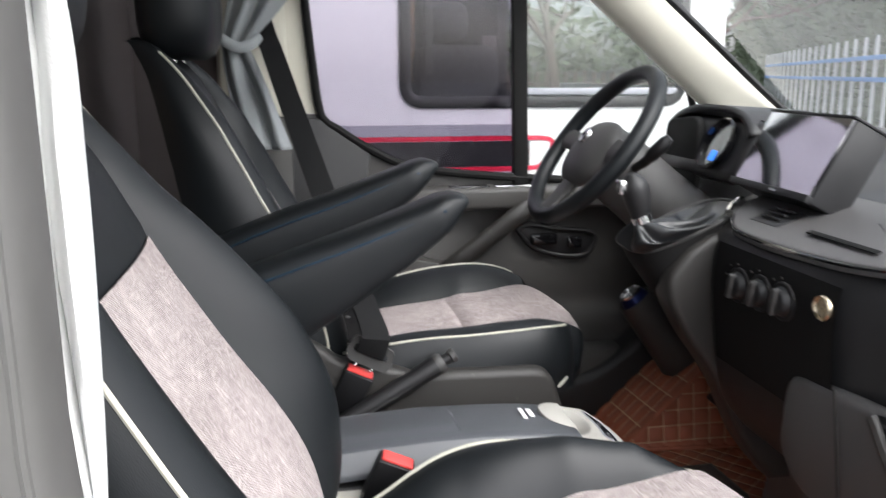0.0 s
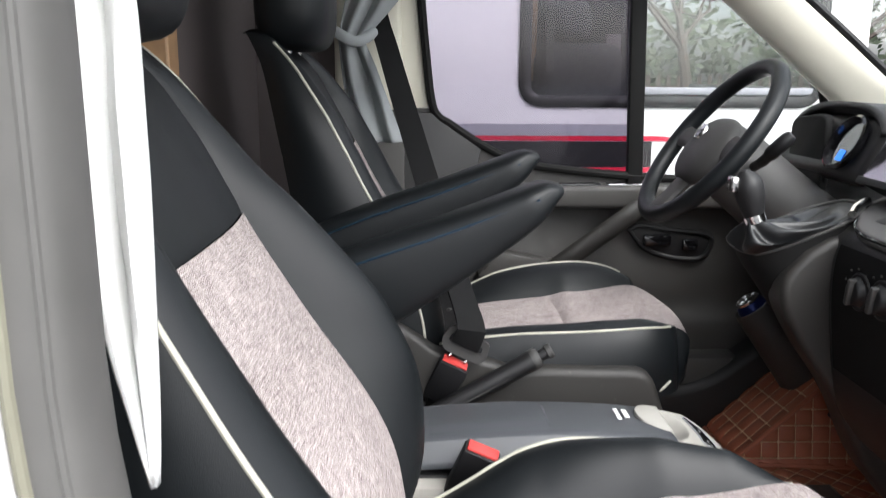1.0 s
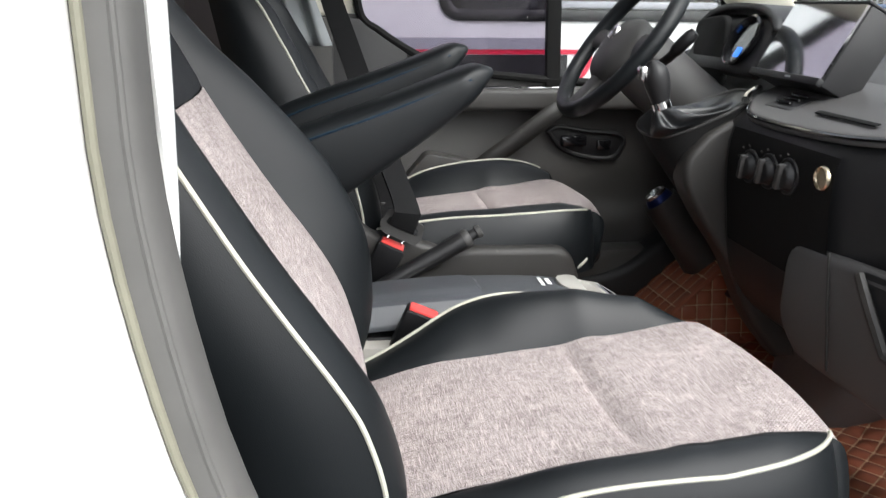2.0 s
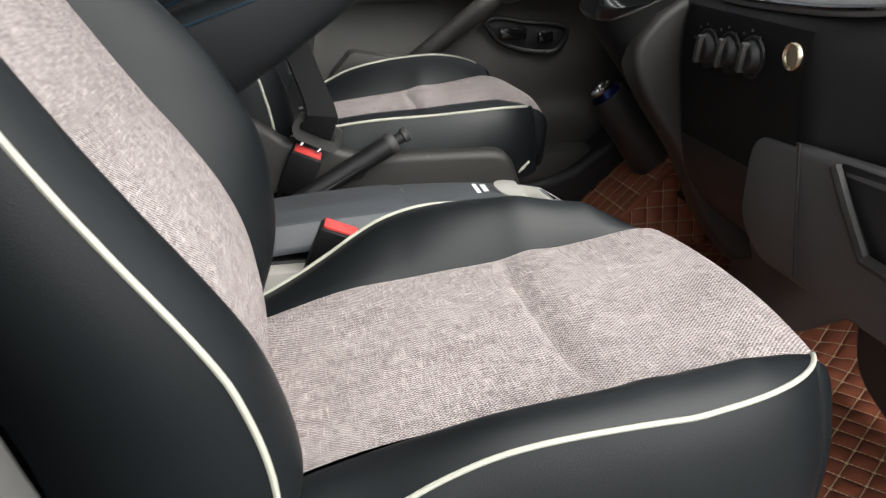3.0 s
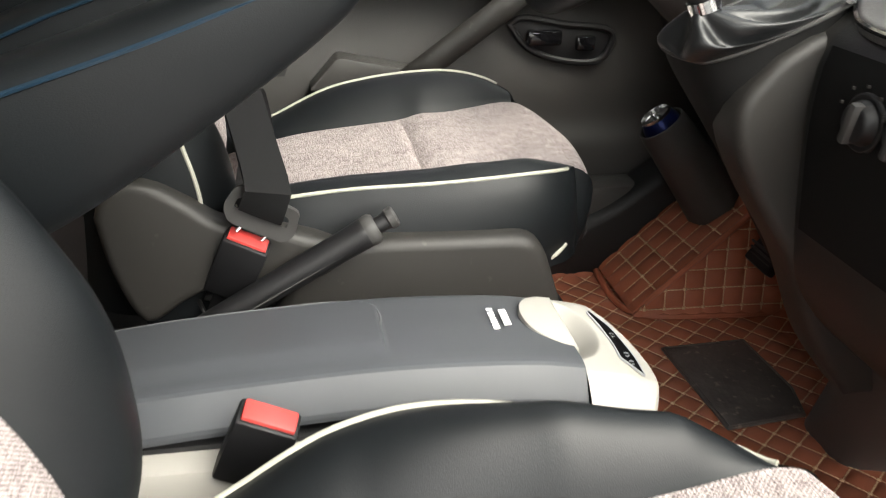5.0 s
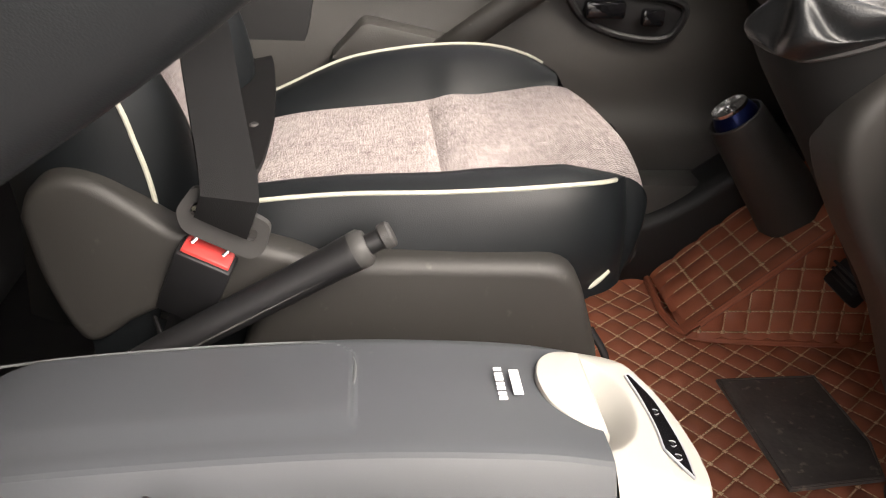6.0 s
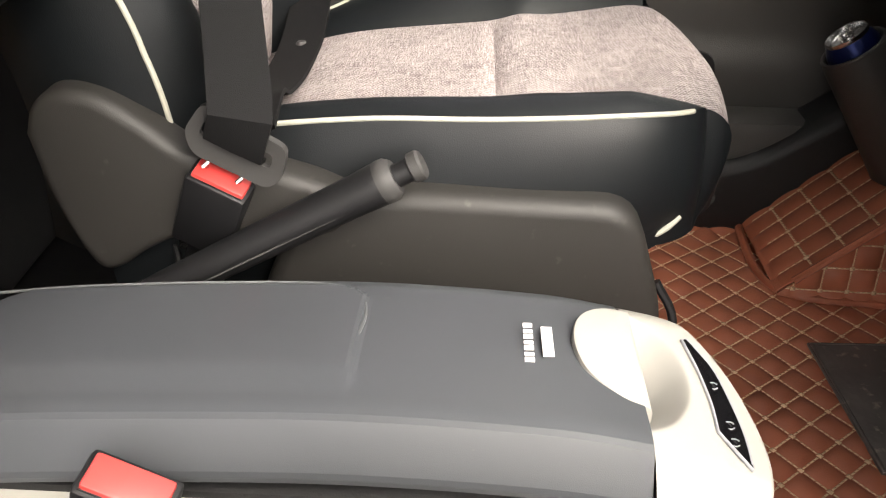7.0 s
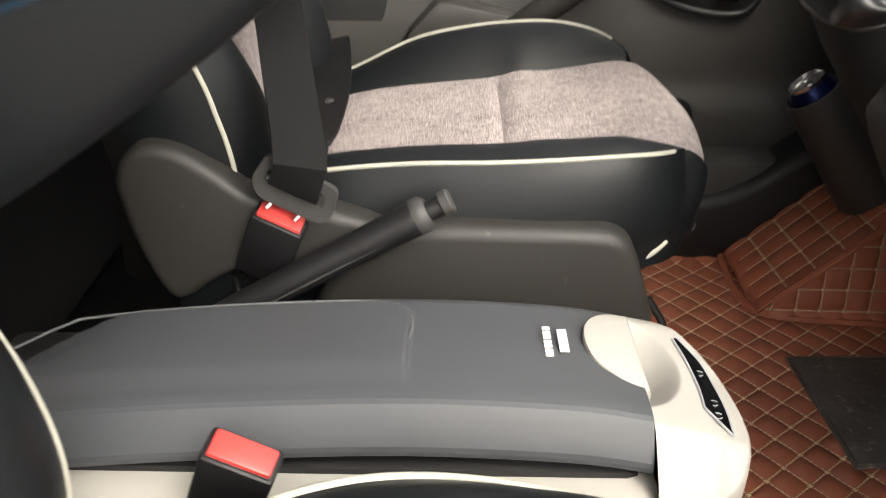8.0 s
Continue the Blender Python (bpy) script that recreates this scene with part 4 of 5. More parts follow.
    g2 = part("glass_front", rbox((0.494, DY + 0.012, 0.78), (0.95, DY + 0.016, 1.44), 0), CLEAR, ob, "clear glass", smooth=False)
    g1.visible_shadow = g2.visible_shadow = False
    part("pocket", rbox((0.42, DY - 0.085, 0.30), (1.0, DY - 0.002, 0.42), 0.015), DOORSKIN, ob)
    return ob


door()
structure("sill_trim", plate(rounded([(0.28, 0.24), (0.28, 0.31), (0.55, 0.345), (0.66, 0.365), (0.75, 0.43), (0.86, 0.515), (1.0, 0.60), (1.2, 0.66), (1.2, 0.24)], 0.05, 6), lambda a, b, d: Vector((a, 1.728 + d, b)), 0.09, 0.022, 4), BLACK, "black door sill trim", True)

# can in its holder
can = thing("drink_can", (0.766, 1.664, 0.51), "blue and silver drink can in the door cup holder", "can")
AX = Vector((0.62, -0.10, -0.78)).normalized()
CM = Matrix.Translation((0.716, 1.672, 0.575)) @ (-AX).to_track_quat('Z', 'Y').to_matrix().to_4x4()


part("wall", turned([(0.0265, -0.004), (0.029, -0.010), (0.0325, -0.019), (0.033, -0.026), (0.033, -0.10), (0.026, -0.108), (0.001, -0.108)], CM), CAN_BLUE, can, "dark blue printed can wall")
part("lid", turned([(0.0001, -0.005), (0.021, -0.005), (0.0235, -0.008), (0.0255, 0.0), (0.027, 0.0005), (0.0272, -0.004), (0.0262, -0.006)], CM), STEEL, can, "silver can lid")
part("ring_pull", tube([CM @ Vector((0.003 + 0.009 * math.cos(t), 0.0065 * math.sin(t), -0.003)) for t in np.linspace(0, math.tau, 16)[:-1]], 0.0016, 6, closed=True), CHROME, can)
holder = thing("cup_holder", (0.86, 1.65, 0.39), "dark plastic cup holder column below the dashboard", "cup holder")
part("sleeve", turned([(0.0345, -0.035), (0.036, -0.022), (0.040, -0.020), (0.042, -0.030), (0.045, -0.08), (0.050, -0.15), (0.058, -0.24)], CM), DOORSKIN, holder, "grey holder sleeve")
part("rim", tube([CM @ Vector((0.0385 * math.cos(t), 0.0385 * math.sin(t), -0.021)) for t in np.linspace(0, math.tau, 30)[:-1]], 0.0025, 6, closed=True), DOORSKIN, holder)


# ---- dashboard ----
def dashboard():
    ob = thing("dashboard", (0.9, MID, 0.6), "charcoal plastic dashboard with a central control stack", "dashboard")

    def sec(pts, n=40):
        return spline(pts, n)
    # passenger and centre body: rear face, soft shoulder, top running to the windscreen
    left = sec([(0.80, 0.50), (0.672, 0.54), (0.630, 0.62), (0.620, 0.72), (0.625, 0.79), (0.652, 0.835), (0.72, 0.865), (0.80, 0.875), (0.95, 0.90), (1.22, 0.93)])
    mid = sec([(0.80, 0.46), (0.69, 0.50), (0.622, 0.58), (0.598, 0.70), (0.593, 0.78), (0.604, 0.825), (0.65, 0.845), (0.74, 0.86), (0.95, 0.90), (1.22, 0.93)])

    def body(u, w):
        y = 0.30 + u * (1.085 - 0.30)
        k = min(1, max(0, (y - 0.70) / 0.16))
        k = k * k * (3 - 2 * k)
        i = int(round(w * 40))
        p = left[i] * (1 - k) + mid[i] * k
        return Vector((p[0], y, p[1]))
    part("fascia", sheet(body, 50, 40)[0], DASH, ob)
    # cheek that turns from the stack towards the driver's knees
    low_r = sec([(0.86, 0.40), (0.80, 0.50), (0.755, 0.60), (0.735, 0.70), (0.73, 0.78), (0.735, 0.83), (0.76, 0.86), (0.80, 0.87), (0.95, 0.90), (1.22, 0.93)])

    def cheek(u, w):
        i = int(round(w * 40))
        a, b = mid[i], low_r[i]
        k = math.sin(u * math.pi / 2)
        t = 1 - math.cos(u * math.pi / 2)
        y = 1.085 + 0.16 * k
        return Vector((a[0] + (b[0] - a[0]) * t, y, a[1] + (b[1] - a[1]) * t))
    part("stack_cheek", sheet(cheek, 20, 40)[0], PLASTIC_WARM, ob, "warm grey side of the control stack")
    right = sec([(0.98, 0.52), (0.88, 0.58), (0.80, 0.66), (0.765, 0.74), (0.765, 0.80), (0.78, 0.85), (0.82, 0.88), (0.88, 0.90), (1.0, 0.92), (1.22, 0.94)])

    def knee(u, w):
        i = int(round(w * 40))
        k = min(1, u * 4)
        p = low_r[i] * (1 - k) + right[i] * k
        return Vector((p[0], 1.245 + u * (1.84 - 1.245), p[1]))
    part("knee_panel", sheet(knee, 30, 40)[0], DASH, ob)
    # foot of the stack on the tunnel
    def foot(u, w):
        a = w * math.tau
        cx, cy = math.copysign(abs(math.cos(a)) ** 0.5, math.cos(a)), math.copysign(abs(math.sin(a)) ** 0.5, math.sin(a))
        x0, x1 = 0.70 + 0.10 * u, 1.15
        y0, y1 = 0.92 + 0.22 * u ** 1.3, 1.10 + 0.18 * u
        return Vector(((x0 + x1) / 2 + (x1 - x0) / 2 * cx, (y0 + y1) / 2 + (y1 - y0) / 2 * cy, 0.60 - 0.35 * u))
    part("stack_foot", sheet(foot, 14, 40, wrap=True)[0], DASH_GREY, ob, "grey foot of the control stack")
    # black control field with knobs
    def fx(z):
        return float(np.interp(z, [p[1] for p in mid[:26]], [p[0] for p in mid[:26]]))
    field = part("control_field", sheet(lambda u, w: Vector((fx(0.64 + 0.175 * w) - 0.004, 0.80 + 0.275 * u, 0.64 + 0.175 * w)), 4, 10)[0], SOOT, ob, "black control field")
    for y, z in ((1.000, 0.768), (0.948, 0.771), (0.897, 0.774)):
        x = fx(z) - 0.005
        m = pose(x, y, z, 0, -90, 0)
        knob = part("rotary_knob", turned([(0.0245, 0.0), (0.0245, 0.003), (0.023, 0.004), (0.0195, 0.003), (0.0180, 0.006), (0.0165, 0.011), (0.014, 0.013), (0.0005, 0.0132)], m), BLACK, ob, "black rotary knob")
        part("knob_bar", rbox((x - 0.019, y - 0.0045, z - 0.018), (x - 0.008, y + 0.0045, z + 0.018), 0.003, m=pose(0, 0, 0, 12, 0, 0)), PLASTIC, knob)
        for a in range(5):
            t = radians(20 + 140 * a / 4)
            part("tick", rbox((x - 0.0065, y + 0.030 * math.cos(t) - 0.0012, z + 0.030 * math.sin(t) - 0.0012), (x - 0.0045, y + 0.030 * math.cos(t) + 0.0012, z + 0.030 * math.sin(t) + 0.0012), 0), PLASTIC_WARM, knob, smooth=False)
    m = pose(fx(0.787) - 0.004, 0.820, 0.787, 0, -90, 0)
    plug = part("socket_cap", turned([(0.0155, 0.0), (0.0155, 0.004), (0.014, 0.006), (0.0125, 0.005), (0.0115, 0.003), (0.0005, 0.003)], m), BRONZE, ob, "brassy socket cap")
    # upper tray in front of the screen
    tray = [tuple(p) for p in spline([(0.640, 1.12), (0.606, 1.06), (0.598, 0.99), (0.600, 0.90), (0.612, 0.80), (0.640, 0.735), (0.70, 0.73), (0.74, 0.80), (0.745, 0.97), (0.74, 1.10), (0.68, 1.14), (0.640, 1.12)], 80)[:-1]]
    part("tray", plate(tray, lambda a, b, d: Vector((a, b, 0.828 + (a - 0.61) * 0.34 + d)), 0.014, 0.004, 3), DASH_GREY, ob, "grey storage tray cover")
    part("tray_rim", tube([Vector((a, b, 0.838 + (a - 0.61) * 0.34)) for a, b in tray], 0.003, 6, closed=True), GLOSS, ob)
    part("tray_lid", rbox((0.628, 0.99, 0.8525), (0.676, 1.06, 0.8575), 0.002, m=pose(0, 0, 0, 0, -19, 0)), DASH, ob, "ribbed tray cover")
    for k in range(3):
        part("rib", rbox((0.638 + 0.012 * k, 1.005, 0.8545 + 0.004 * k), (0.642 + 0.012 * k, 1.045, 0.8585 + 0.004 * k), 0.0008), GLOSS, ob)
    part("card_slot", rbox((0.632, 0.80, 0.8535), (0.640, 0.93, 0.8555), 0.0005, m=pose(0, 0, 0, 0, -19, 0)), SOOT, ob, "dark slot")
    part("tray_clip", tube(spline([(0.617, 1.095, 0.852), (0.634, 1.117, 0.858), (0.656, 1.130, 0.866)], 10), 0.006, 8), CHROME, ob, "bright metal clip")
    # shelf groove over the glove box
    part("shelf_lip", tube(spline([(0.70, 0.88, 0.868), (0.668, 0.80, 0.856), (0.660, 0.65, 0.853), (0.658, 0.31, 0.852)], 30), 0.006, 8), DASH_GREY, ob)
    # glove box
    gb = [tuple(p) for p in rounded([(0.885, 0.690), (0.30, 0.735), (0.30, 0.545), (0.86, 0.535), (0.90, 0.575)], 0.035, 6)]
    g = part("glove_box_lid", plate(gb, lambda a, b, d: Vector((0.620 + 0.12 * (0.62 - b) * (1 if b < 0.62 else 0.2) - d, a, b)), 0.028, 0.012, 4), DASH_GREY, ob, "grey glove box lid")
    part("seam", tube([(0.591, 0.79, 0.700), (0.590, 0.775, 0.63), (0.594, 0.765, 0.555)], 0.002, 6), PLASTIC_WARM, g)
    pull = rounded([(0.725, 0.700), (0.45, 0.715), (0.45, 0.630), (0.655, 0.618)], 0.012, 4)
    part("pull_recess", plate(pull, lambda a, b, d: Vector((0.594 - d, a, b)), 0.003, 0.001), BLACK, g)
    part("pull", tube([(0.588, 0.722, 0.695), (0.586, 0.69, 0.66), (0.586, 0.655, 0.622), (0.586, 0.60, 0.62), (0.586, 0.45, 0.632)], 0.007, 8), PLASTIC_WARM, g, "glove box pull")
    return ob


dashboard()
structure("firewall", rbox((1.20, 0.30, 0.20), (1.25, 1.90, 0.90), 0), BLACK, "black firewall below the windscreen")
kick = part("kick_panel", plate(rounded([(0.30, 0.262), (0.30, 0.62), (0.86, 0.60), (0.95, 0.50), (0.93, 0.30), (0.80, 0.262)], 0.05, 5), lambda a, b, d: Vector((0.80 + 0.10 * (0.6 - b) + 0.12 * max(0, a - 0.62) - d, a, b)), 0.03, 0.012, 3), DASH_GREY, None, "grey plastic kick panel in the passenger footwell")
kick["kind"] = "structure"
part("screw_cap", turned([(0.016, 0.0), (0.016, 0.004), (0.0005, 0.005)], pose(0.79, 0.66, 0.36, 0, -90, 0), 18), DASH, kick)


# ---- gear lever, wheel, instruments, screen ----
def gear_lever():
    ob = thing("gear_lever", (0.52, 1.12, 0.80), "black gear lever with a leather boot and chrome ring", "gear lever")
    side = [tuple(q) for q in spline([(0.560, 0.800), (0.532, 0.765), (0.528, 0.740), (0.536, 0.710), (0.565, 0.660), (0.615, 0.590), (0.665, 0.490), (0.72, 0.42)], 30)] + [(0.80, 0.42), (0.74, 0.62), (0.68, 0.80), (0.62, 0.826), (0.59, 0.818)]
    part("console_side", plate(side, lambda a, b, d: Vector((a, 1.088 + d, b)), 0.06, 0.012, 4), PLASTIC_WARM, ob, "warm grey gear console")

    def pod(u, w):
        """A black cup that narrows downward into the console."""
        t = w * math.tau
        cx, cy = math.copysign(abs(math.cos(t)) ** 0.75, math.cos(t)), math.copysign(abs(math.sin(t)) ** 0.75, math.sin(t))
        rx, ry = 0.085 - 0.045 * u ** 1.5, 0.062 - 0.025 * u
        x = 0.572 + 0.10 * u + rx * cx
        return Vector((x, 1.162 - 0.01 * u + ry * cy, 0.792 - 0.22 * u + max(0, x - 0.50) * 0.42 * (1 - u)))
    part("pod", sheet(pod, 20, 36, wrap=True)[0], SOOT, ob, "black gear pod")
    part("pod_rim", tube([pod(0, w) for w in np.linspace(0, 1, 60)[:-1]], 0.0030, 8, closed=True), PLASTIC, ob, "pod rim")

    def gaiter(u, w):
        """Folded leather hanging from the ring to the rim of the pod."""
        t = w * math.tau
        top = Vector((0.499 + 0.013 * math.cos(t), 1.128 + 0.013 * math.sin(t), 0.838))
        p = pod(0.0, w).lerp(top, u)
        fall = math.sin(math.pi * u)
        fold = math.sin(6 * t + 5 * u + 2 * noise.noise((math.cos(t), math.sin(t), 2 * u)))
        out = Vector((math.cos(t), math.sin(t), 0))
        return p + out * (0.012 * fall + 0.007 * fall * fold) + Vector((0, 0, -0.012 * fall + 0.006 * fall * fold))
    part("boot", sheet(gaiter, 26, 96, wrap=True)[0], LEATHER_SOFT, ob, "folded black leather boot", auto=80)
    part("ring", tube([(0.499, 1.128, 0.836), (0.495, 1.129, 0.846)], 0.0155, 18), CHROME, ob, "chrome ring")
    part("knob", tube(spline([(0.496, 1.129, 0.845), (0.490, 1.130, 0.868), (0.484, 1.131, 0.888), (0.479, 1.131, 0.902), (0.477, 1.131, 0.908)], 10), [0.014, 0.0155, 0.017, 0.0185, 0.0195, 0.020, 0.0205, 0.020, 0.018, 0.013, 0.006], 18), BLACK, ob, "gloss black knob")
    part("knob_clip", rbox((0.458, 1.118, 0.878), (0.468, 1.142, 0.900), 0.003), CHROME, ob)


gear_lever()


def steering():
    ob = thing("steering_wheel", (0.60, 1.452, 0.86), "black three spoke steering wheel with a round badge", "steering wheel")
    c = Vector((0.536, 1.448, 0.924))
    a, n, b = Vector((0.605, 0, 0.796)), Vector((-0.796, 0, 0.605)), Vector((0, 1, 0))
    R = 0.160
    part("rim", tube([c + a * R * math.cos(t) + b * R * math.sin(t) for t in np.linspace(0, math.tau, 72)[:-1]], 0.0155, 14, closed=True), LEATHER, ob, "black grained rim")
    for ang, w0 in ((90, 0.026), (-90, 0.026), (180, 0.034)):
        t = radians(ang)
        d = a * math.cos(t) + b * math.sin(t)
        q = n.cross(d)
        pts = [c + d * k - n * (0.02 * (1 - k / R)) for k in np.linspace(0.05, R - 0.004, 8)]
        part("spoke", tube(pts, [w0 * f for f in (1.2, 1.05, 0.95, 0.85, 0.8, 0.8, 0.85, 0.95)], 12, flat=(n, 0.35)), PLASTIC, ob)
    def hub(u, w):
        t = w * math.tau
        cx, cy = math.copysign(abs(math.cos(t)) ** 0.8, math.cos(t)), math.copysign(abs(math.sin(t)) ** 0.8, math.sin(t))
        r = math.sin(u * math.pi / 2 * 1.15)
        return c + a * (0.070 * cx * r - 0.016) + b * (0.078 * cy * r) + n * (0.026 * math.cos(u * math.pi / 2 * 1.3) - 0.004)
    h = part("hub", sheet(hub, 12, 32, wrap=True)[0], PLASTIC, ob, "grey black airbag cover")
    part("badge", turned([(0.0005, 0.0), (0.012, 0.0), (0.0145, 0.002), (0.016, 0.0), (0.0165, -0.003)], Matrix.Translation(c + n * 0.0245 + a * 0.004) @ n.to_track_quat("Z", "Y").to_matrix().to_4x4(), 22), CHROME, h, "round chrome badge")
    settle(part("badge_bar", rbox((-0.009, -0.0025, 0.0), (0.009, 0.0025, 0.002), 0.0005), GLOSS, h), Matrix.Translation(c + n * 0.0252 + a * 0.004) @ n.to_track_quat("Z", "Y").to_matrix().to_4x4())
    part("column_shroud", tube([c - n * 0.015, c - n * 0.06 - a * 0.006, c - n * 0.15 - a * 0.01, c - n * 0.24 - a * 0.01], [0.055, 0.066, 0.068, 0.07], 20), PLASTIC, ob, "grey column shroud")
    for s, up in ((-1, 0.015), (1, 0.0)):
        p = c - n * 0.07
        st = part("stalk", tube(spline([p + b * s * 0.05, p + b * s * 0.10 + n * 0.01 + a * up, p + b * s * 0.135 + n * 0.02 + a * (up + 0.02), p + b * s * 0.15 + n * 0.02 + a * (up + 0.05)], 14), [0.008] * 5 + [0.009] * 4 + [0.012] * 5 + [0.008], 10), BLACK, ob, "black control stalk")


steering()


def instruments():
    ob = thing("instrument_cluster", (0.76, 1.44, 0.88), "black hooded instrument cluster with a lit blue dial", "instrument cluster")
    face = pose(0.745, 1.44, 0.925, 0, -62, 0)
    settle(part("housing", rbox((-0.06, -0.16, -0.03), (0.06, 0.16, 0.0), 0.02, 4), BLACK, ob), face)
    # hood: an arch open towards the driver
    def hood(u, w):
        t = math.pi * (0.16 + 0.68 * w)
        x = 0.735 + 0.16 * u
        return Vector((x + 0.03 * math.sin(t), 1.44 - (0.175 + 0.01 * u) * math.copysign(abs(math.cos(t)) ** 0.7, math.cos(t)), 0.87 + 0.02 * u + (0.125 - 0.03 * u) * math.sin(t) ** 0.6))
    hd = part("hood", sheet(hood, 16, 40)[0], DASH, ob, "charcoal instrument hood")
    sol = hd.modifiers.new("thickness", "SOLIDIFY")
    sol.thickness = 0.012
    for y in (1.37,):
        m = face @ Matrix.Translation((0.0, y - 1.44, 0.002))
        part("dial", turned([(0.048, 0.0), (0.050, 0.010), (0.046, 0.012), (0.044, 0.002), (0.0005, 0.002)], m), GLOSS, ob, "round dial")
    lit = part("dial_display", rbox((-0.010, -0.009, 0.0), (0.010, 0.009, 0.004), 0.002), LIT, ob, "lit blue display")
    settle(lit, face @ Matrix.Translation((-0.022, -0.072, 0.003)))
    # the cluster's left half: its deep shadow drawn as a black plate
    sh = rounded([(1.575, 0.962), (1.440, 0.974), (1.415, 0.835), (1.550, 0.825)], 0.028, 6)
    part("shaded_dial_half", plate(sh, lambda a, b, d: Vector((0.752 - d + 0.10 * (b - 0.97), a, b)), 0.016, 0.005, 3), SOOT, ob, "left half of the dials, its deep shade put in as black")


LIT = bpy.data.materials.new("lit_blue_display")
LIT.use_nodes = True
LIT.node_tree.nodes["Principled BSDF"].inputs["Base Color"].default_value = (0.01, 0.03, 0.1, 1)
LIT.node_tree.nodes["Principled BSDF"].inputs["Emission Color"].default_value = (0.05, 0.25, 1.0, 1)
LIT.node_tree.nodes["Principled BSDF"].inputs["Emission Strength"].default_value = 0.5
instruments()


PX, PY, PZ = 0.86, 1.495, 0.388
pedal = thing('pedal', (PX, PY, PZ), 'black rubber pedal in the driver footwell', 'pedal')
part('pad', rbox((PX - 0.012, PY - 0.035, PZ - 0.022), (PX + 0.006, PY + 0.035, PZ + 0.022), 0.005, 2, m=pose(0, 0, 0, 0, 35, 0)), BLACK, pedal, 'ribbed rubber pad')
for k in range(4):
    part('rib', rbox((PX - 0.016, PY - 0.030, PZ - 0.016 + 0.010 * k), (PX - 0.008, PY + 0.030, PZ - 0.012 + 0.010 * k), 0.001, m=pose(0, 0, 0, 0, 35, 0)), PLASTIC, pedal)
part('arm', tube([(PX, PY, PZ), (PX + 0.06, PY, PZ + 0.08), (PX + 0.08, PY, PZ + 0.30)], 0.008, 8), BLACK, pedal)


def head_unit():
    ob = thing("head_unit", (0.70, 1.0, 0.86), "glossy black touch screen standing on the dashboard", "screen")
    M = pose(0.690, 1.073, 0.940, 0, 28, -3)          # local x: away from the seats, y: across, z: up the screen

    def put(o):
        return settle(o, M)
    put(part("housing", rbox((0.003, -0.107, -0.062), (0.060, 0.107, 0.062), 0.004), DASH, ob, "charcoal tablet housing"))
    put(part("screen", rbox((-0.001, -0.103, -0.052), (0.004, 0.103, 0.060), 0), SCREEN, ob, "reflecting glass screen", smooth=False))
    put(part("lower_bezel", rbox((-0.006, -0.108, -0.064), (0.004, 0.108, -0.053), 0.002), BLACK, ob))
    put(part("top_edge", rbox((-0.003, -0.108, 0.060), (0.060, 0.108, 0.064), 0.001), BLACK, ob))
    put(part("maker_mark", rbox((-0.0065, -0.030, -0.0600), (-0.0058, -0.014, -0.0570), 0), GREY_INK, ob, "small pale mark", smooth=False))


head_unit()
vent = thing("air_vent", (0.76, 0.78, 0.90), "black slatted air vent on the dashboard", "air vent")
part("vent_frame", rbox((0.745, 0.68, 0.866), (0.80, 0.86, 0.945), 0.012, 3, m=pose(0, 0, 0, 0, -20, 0)), DASH, vent)
for k in range(5):
    part("slat", rbox((0.738, 0.70, 0.880 + 0.012 * k), (0.752, 0.84, 0.883 + 0.012 * k), 0.001, m=pose(0, 0, 0, 0, -20, 0)), BLACK, vent)


# ---- pillars and curtains ----
ap = part("pillar_front", tube(spline([(1.10, 1.74, 0.88), (0.975, 1.755, 1.00), (0.86, 1.765, 1.10), (0.735, 1.765, 1.205), (0.56, 1.74, 1.34), (0.38, 1.70, 1.47), (0.20, 1.66, 1.60)], 40), 0.062, 16, flat=((0.25, 1, 0.1), 0.6)), CREAM, None, "cream windscreen pillar trim")
ap["kind"] = "structure"
gask = part("windscreen_gasket", tube(spline([(1.17, 1.70, 0.90), (1.03, 1.69, 1.00), (0.87, 1.675, 1.125), (0.70, 1.655, 1.255), (0.52, 1.63, 1.40)], 40), 0.008, 8), BLACK, None, "black windscreen gasket")
gask["kind"] = "structure"

# The pale veil in this glass stands in for light reflected off the dash.
WINDSCREEN = hazy_glass("hazy_windscreen_glass", (0.93, 0.95, 0.94), 0.095)
ws = part("windscreen", sheet(lambda u, w: Vector((1.185 - 0.725 * u + 0.07 * math.sin(math.pi * w) * (1 - 0.4 * u), 0.36 + 1.36 * w - 0.05 * u * (2 * w - 1), 0.90 + 0.69 * u)), 12, 24)[0], WINDSCREEN, None, "raked windscreen glass with an added veil of haze")
ws["kind"] = "structure"
ws.visible_shadow = False
roof = part("windscreen_header", rbox((0.36, 0.3, 1.58), (0.47, 1.8, 1.68), 0.02), CREAM, None, "cream roof header above the windscreen")
roof["kind"] = "structure"
bl = part("pillar_lower", plate([(-0.16, 0.30), (-0.16, 0.958), (-0.01, 0.958), (-0.01, 0.30)], lambda a, b, d: Vector((a, 1.812 + d, b)), 0.06, 0.006), DOORSKIN, None, "charcoal lower pillar trim")
bl["kind"] = "structure"
bp = part("pillar_driver", plate(rounded([(-0.16, 0.96), (-0.16, 1.66), (0.02, 1.66), (-0.02, 1.25), (-0.01, 0.96)], 0.02), lambda a, b, d: Vector((a, 1.815 + d, b)), 0.06, 0.01, 3), CREAM, None, "cream pillar behind the driver door")
bp["kind"] = "structure"

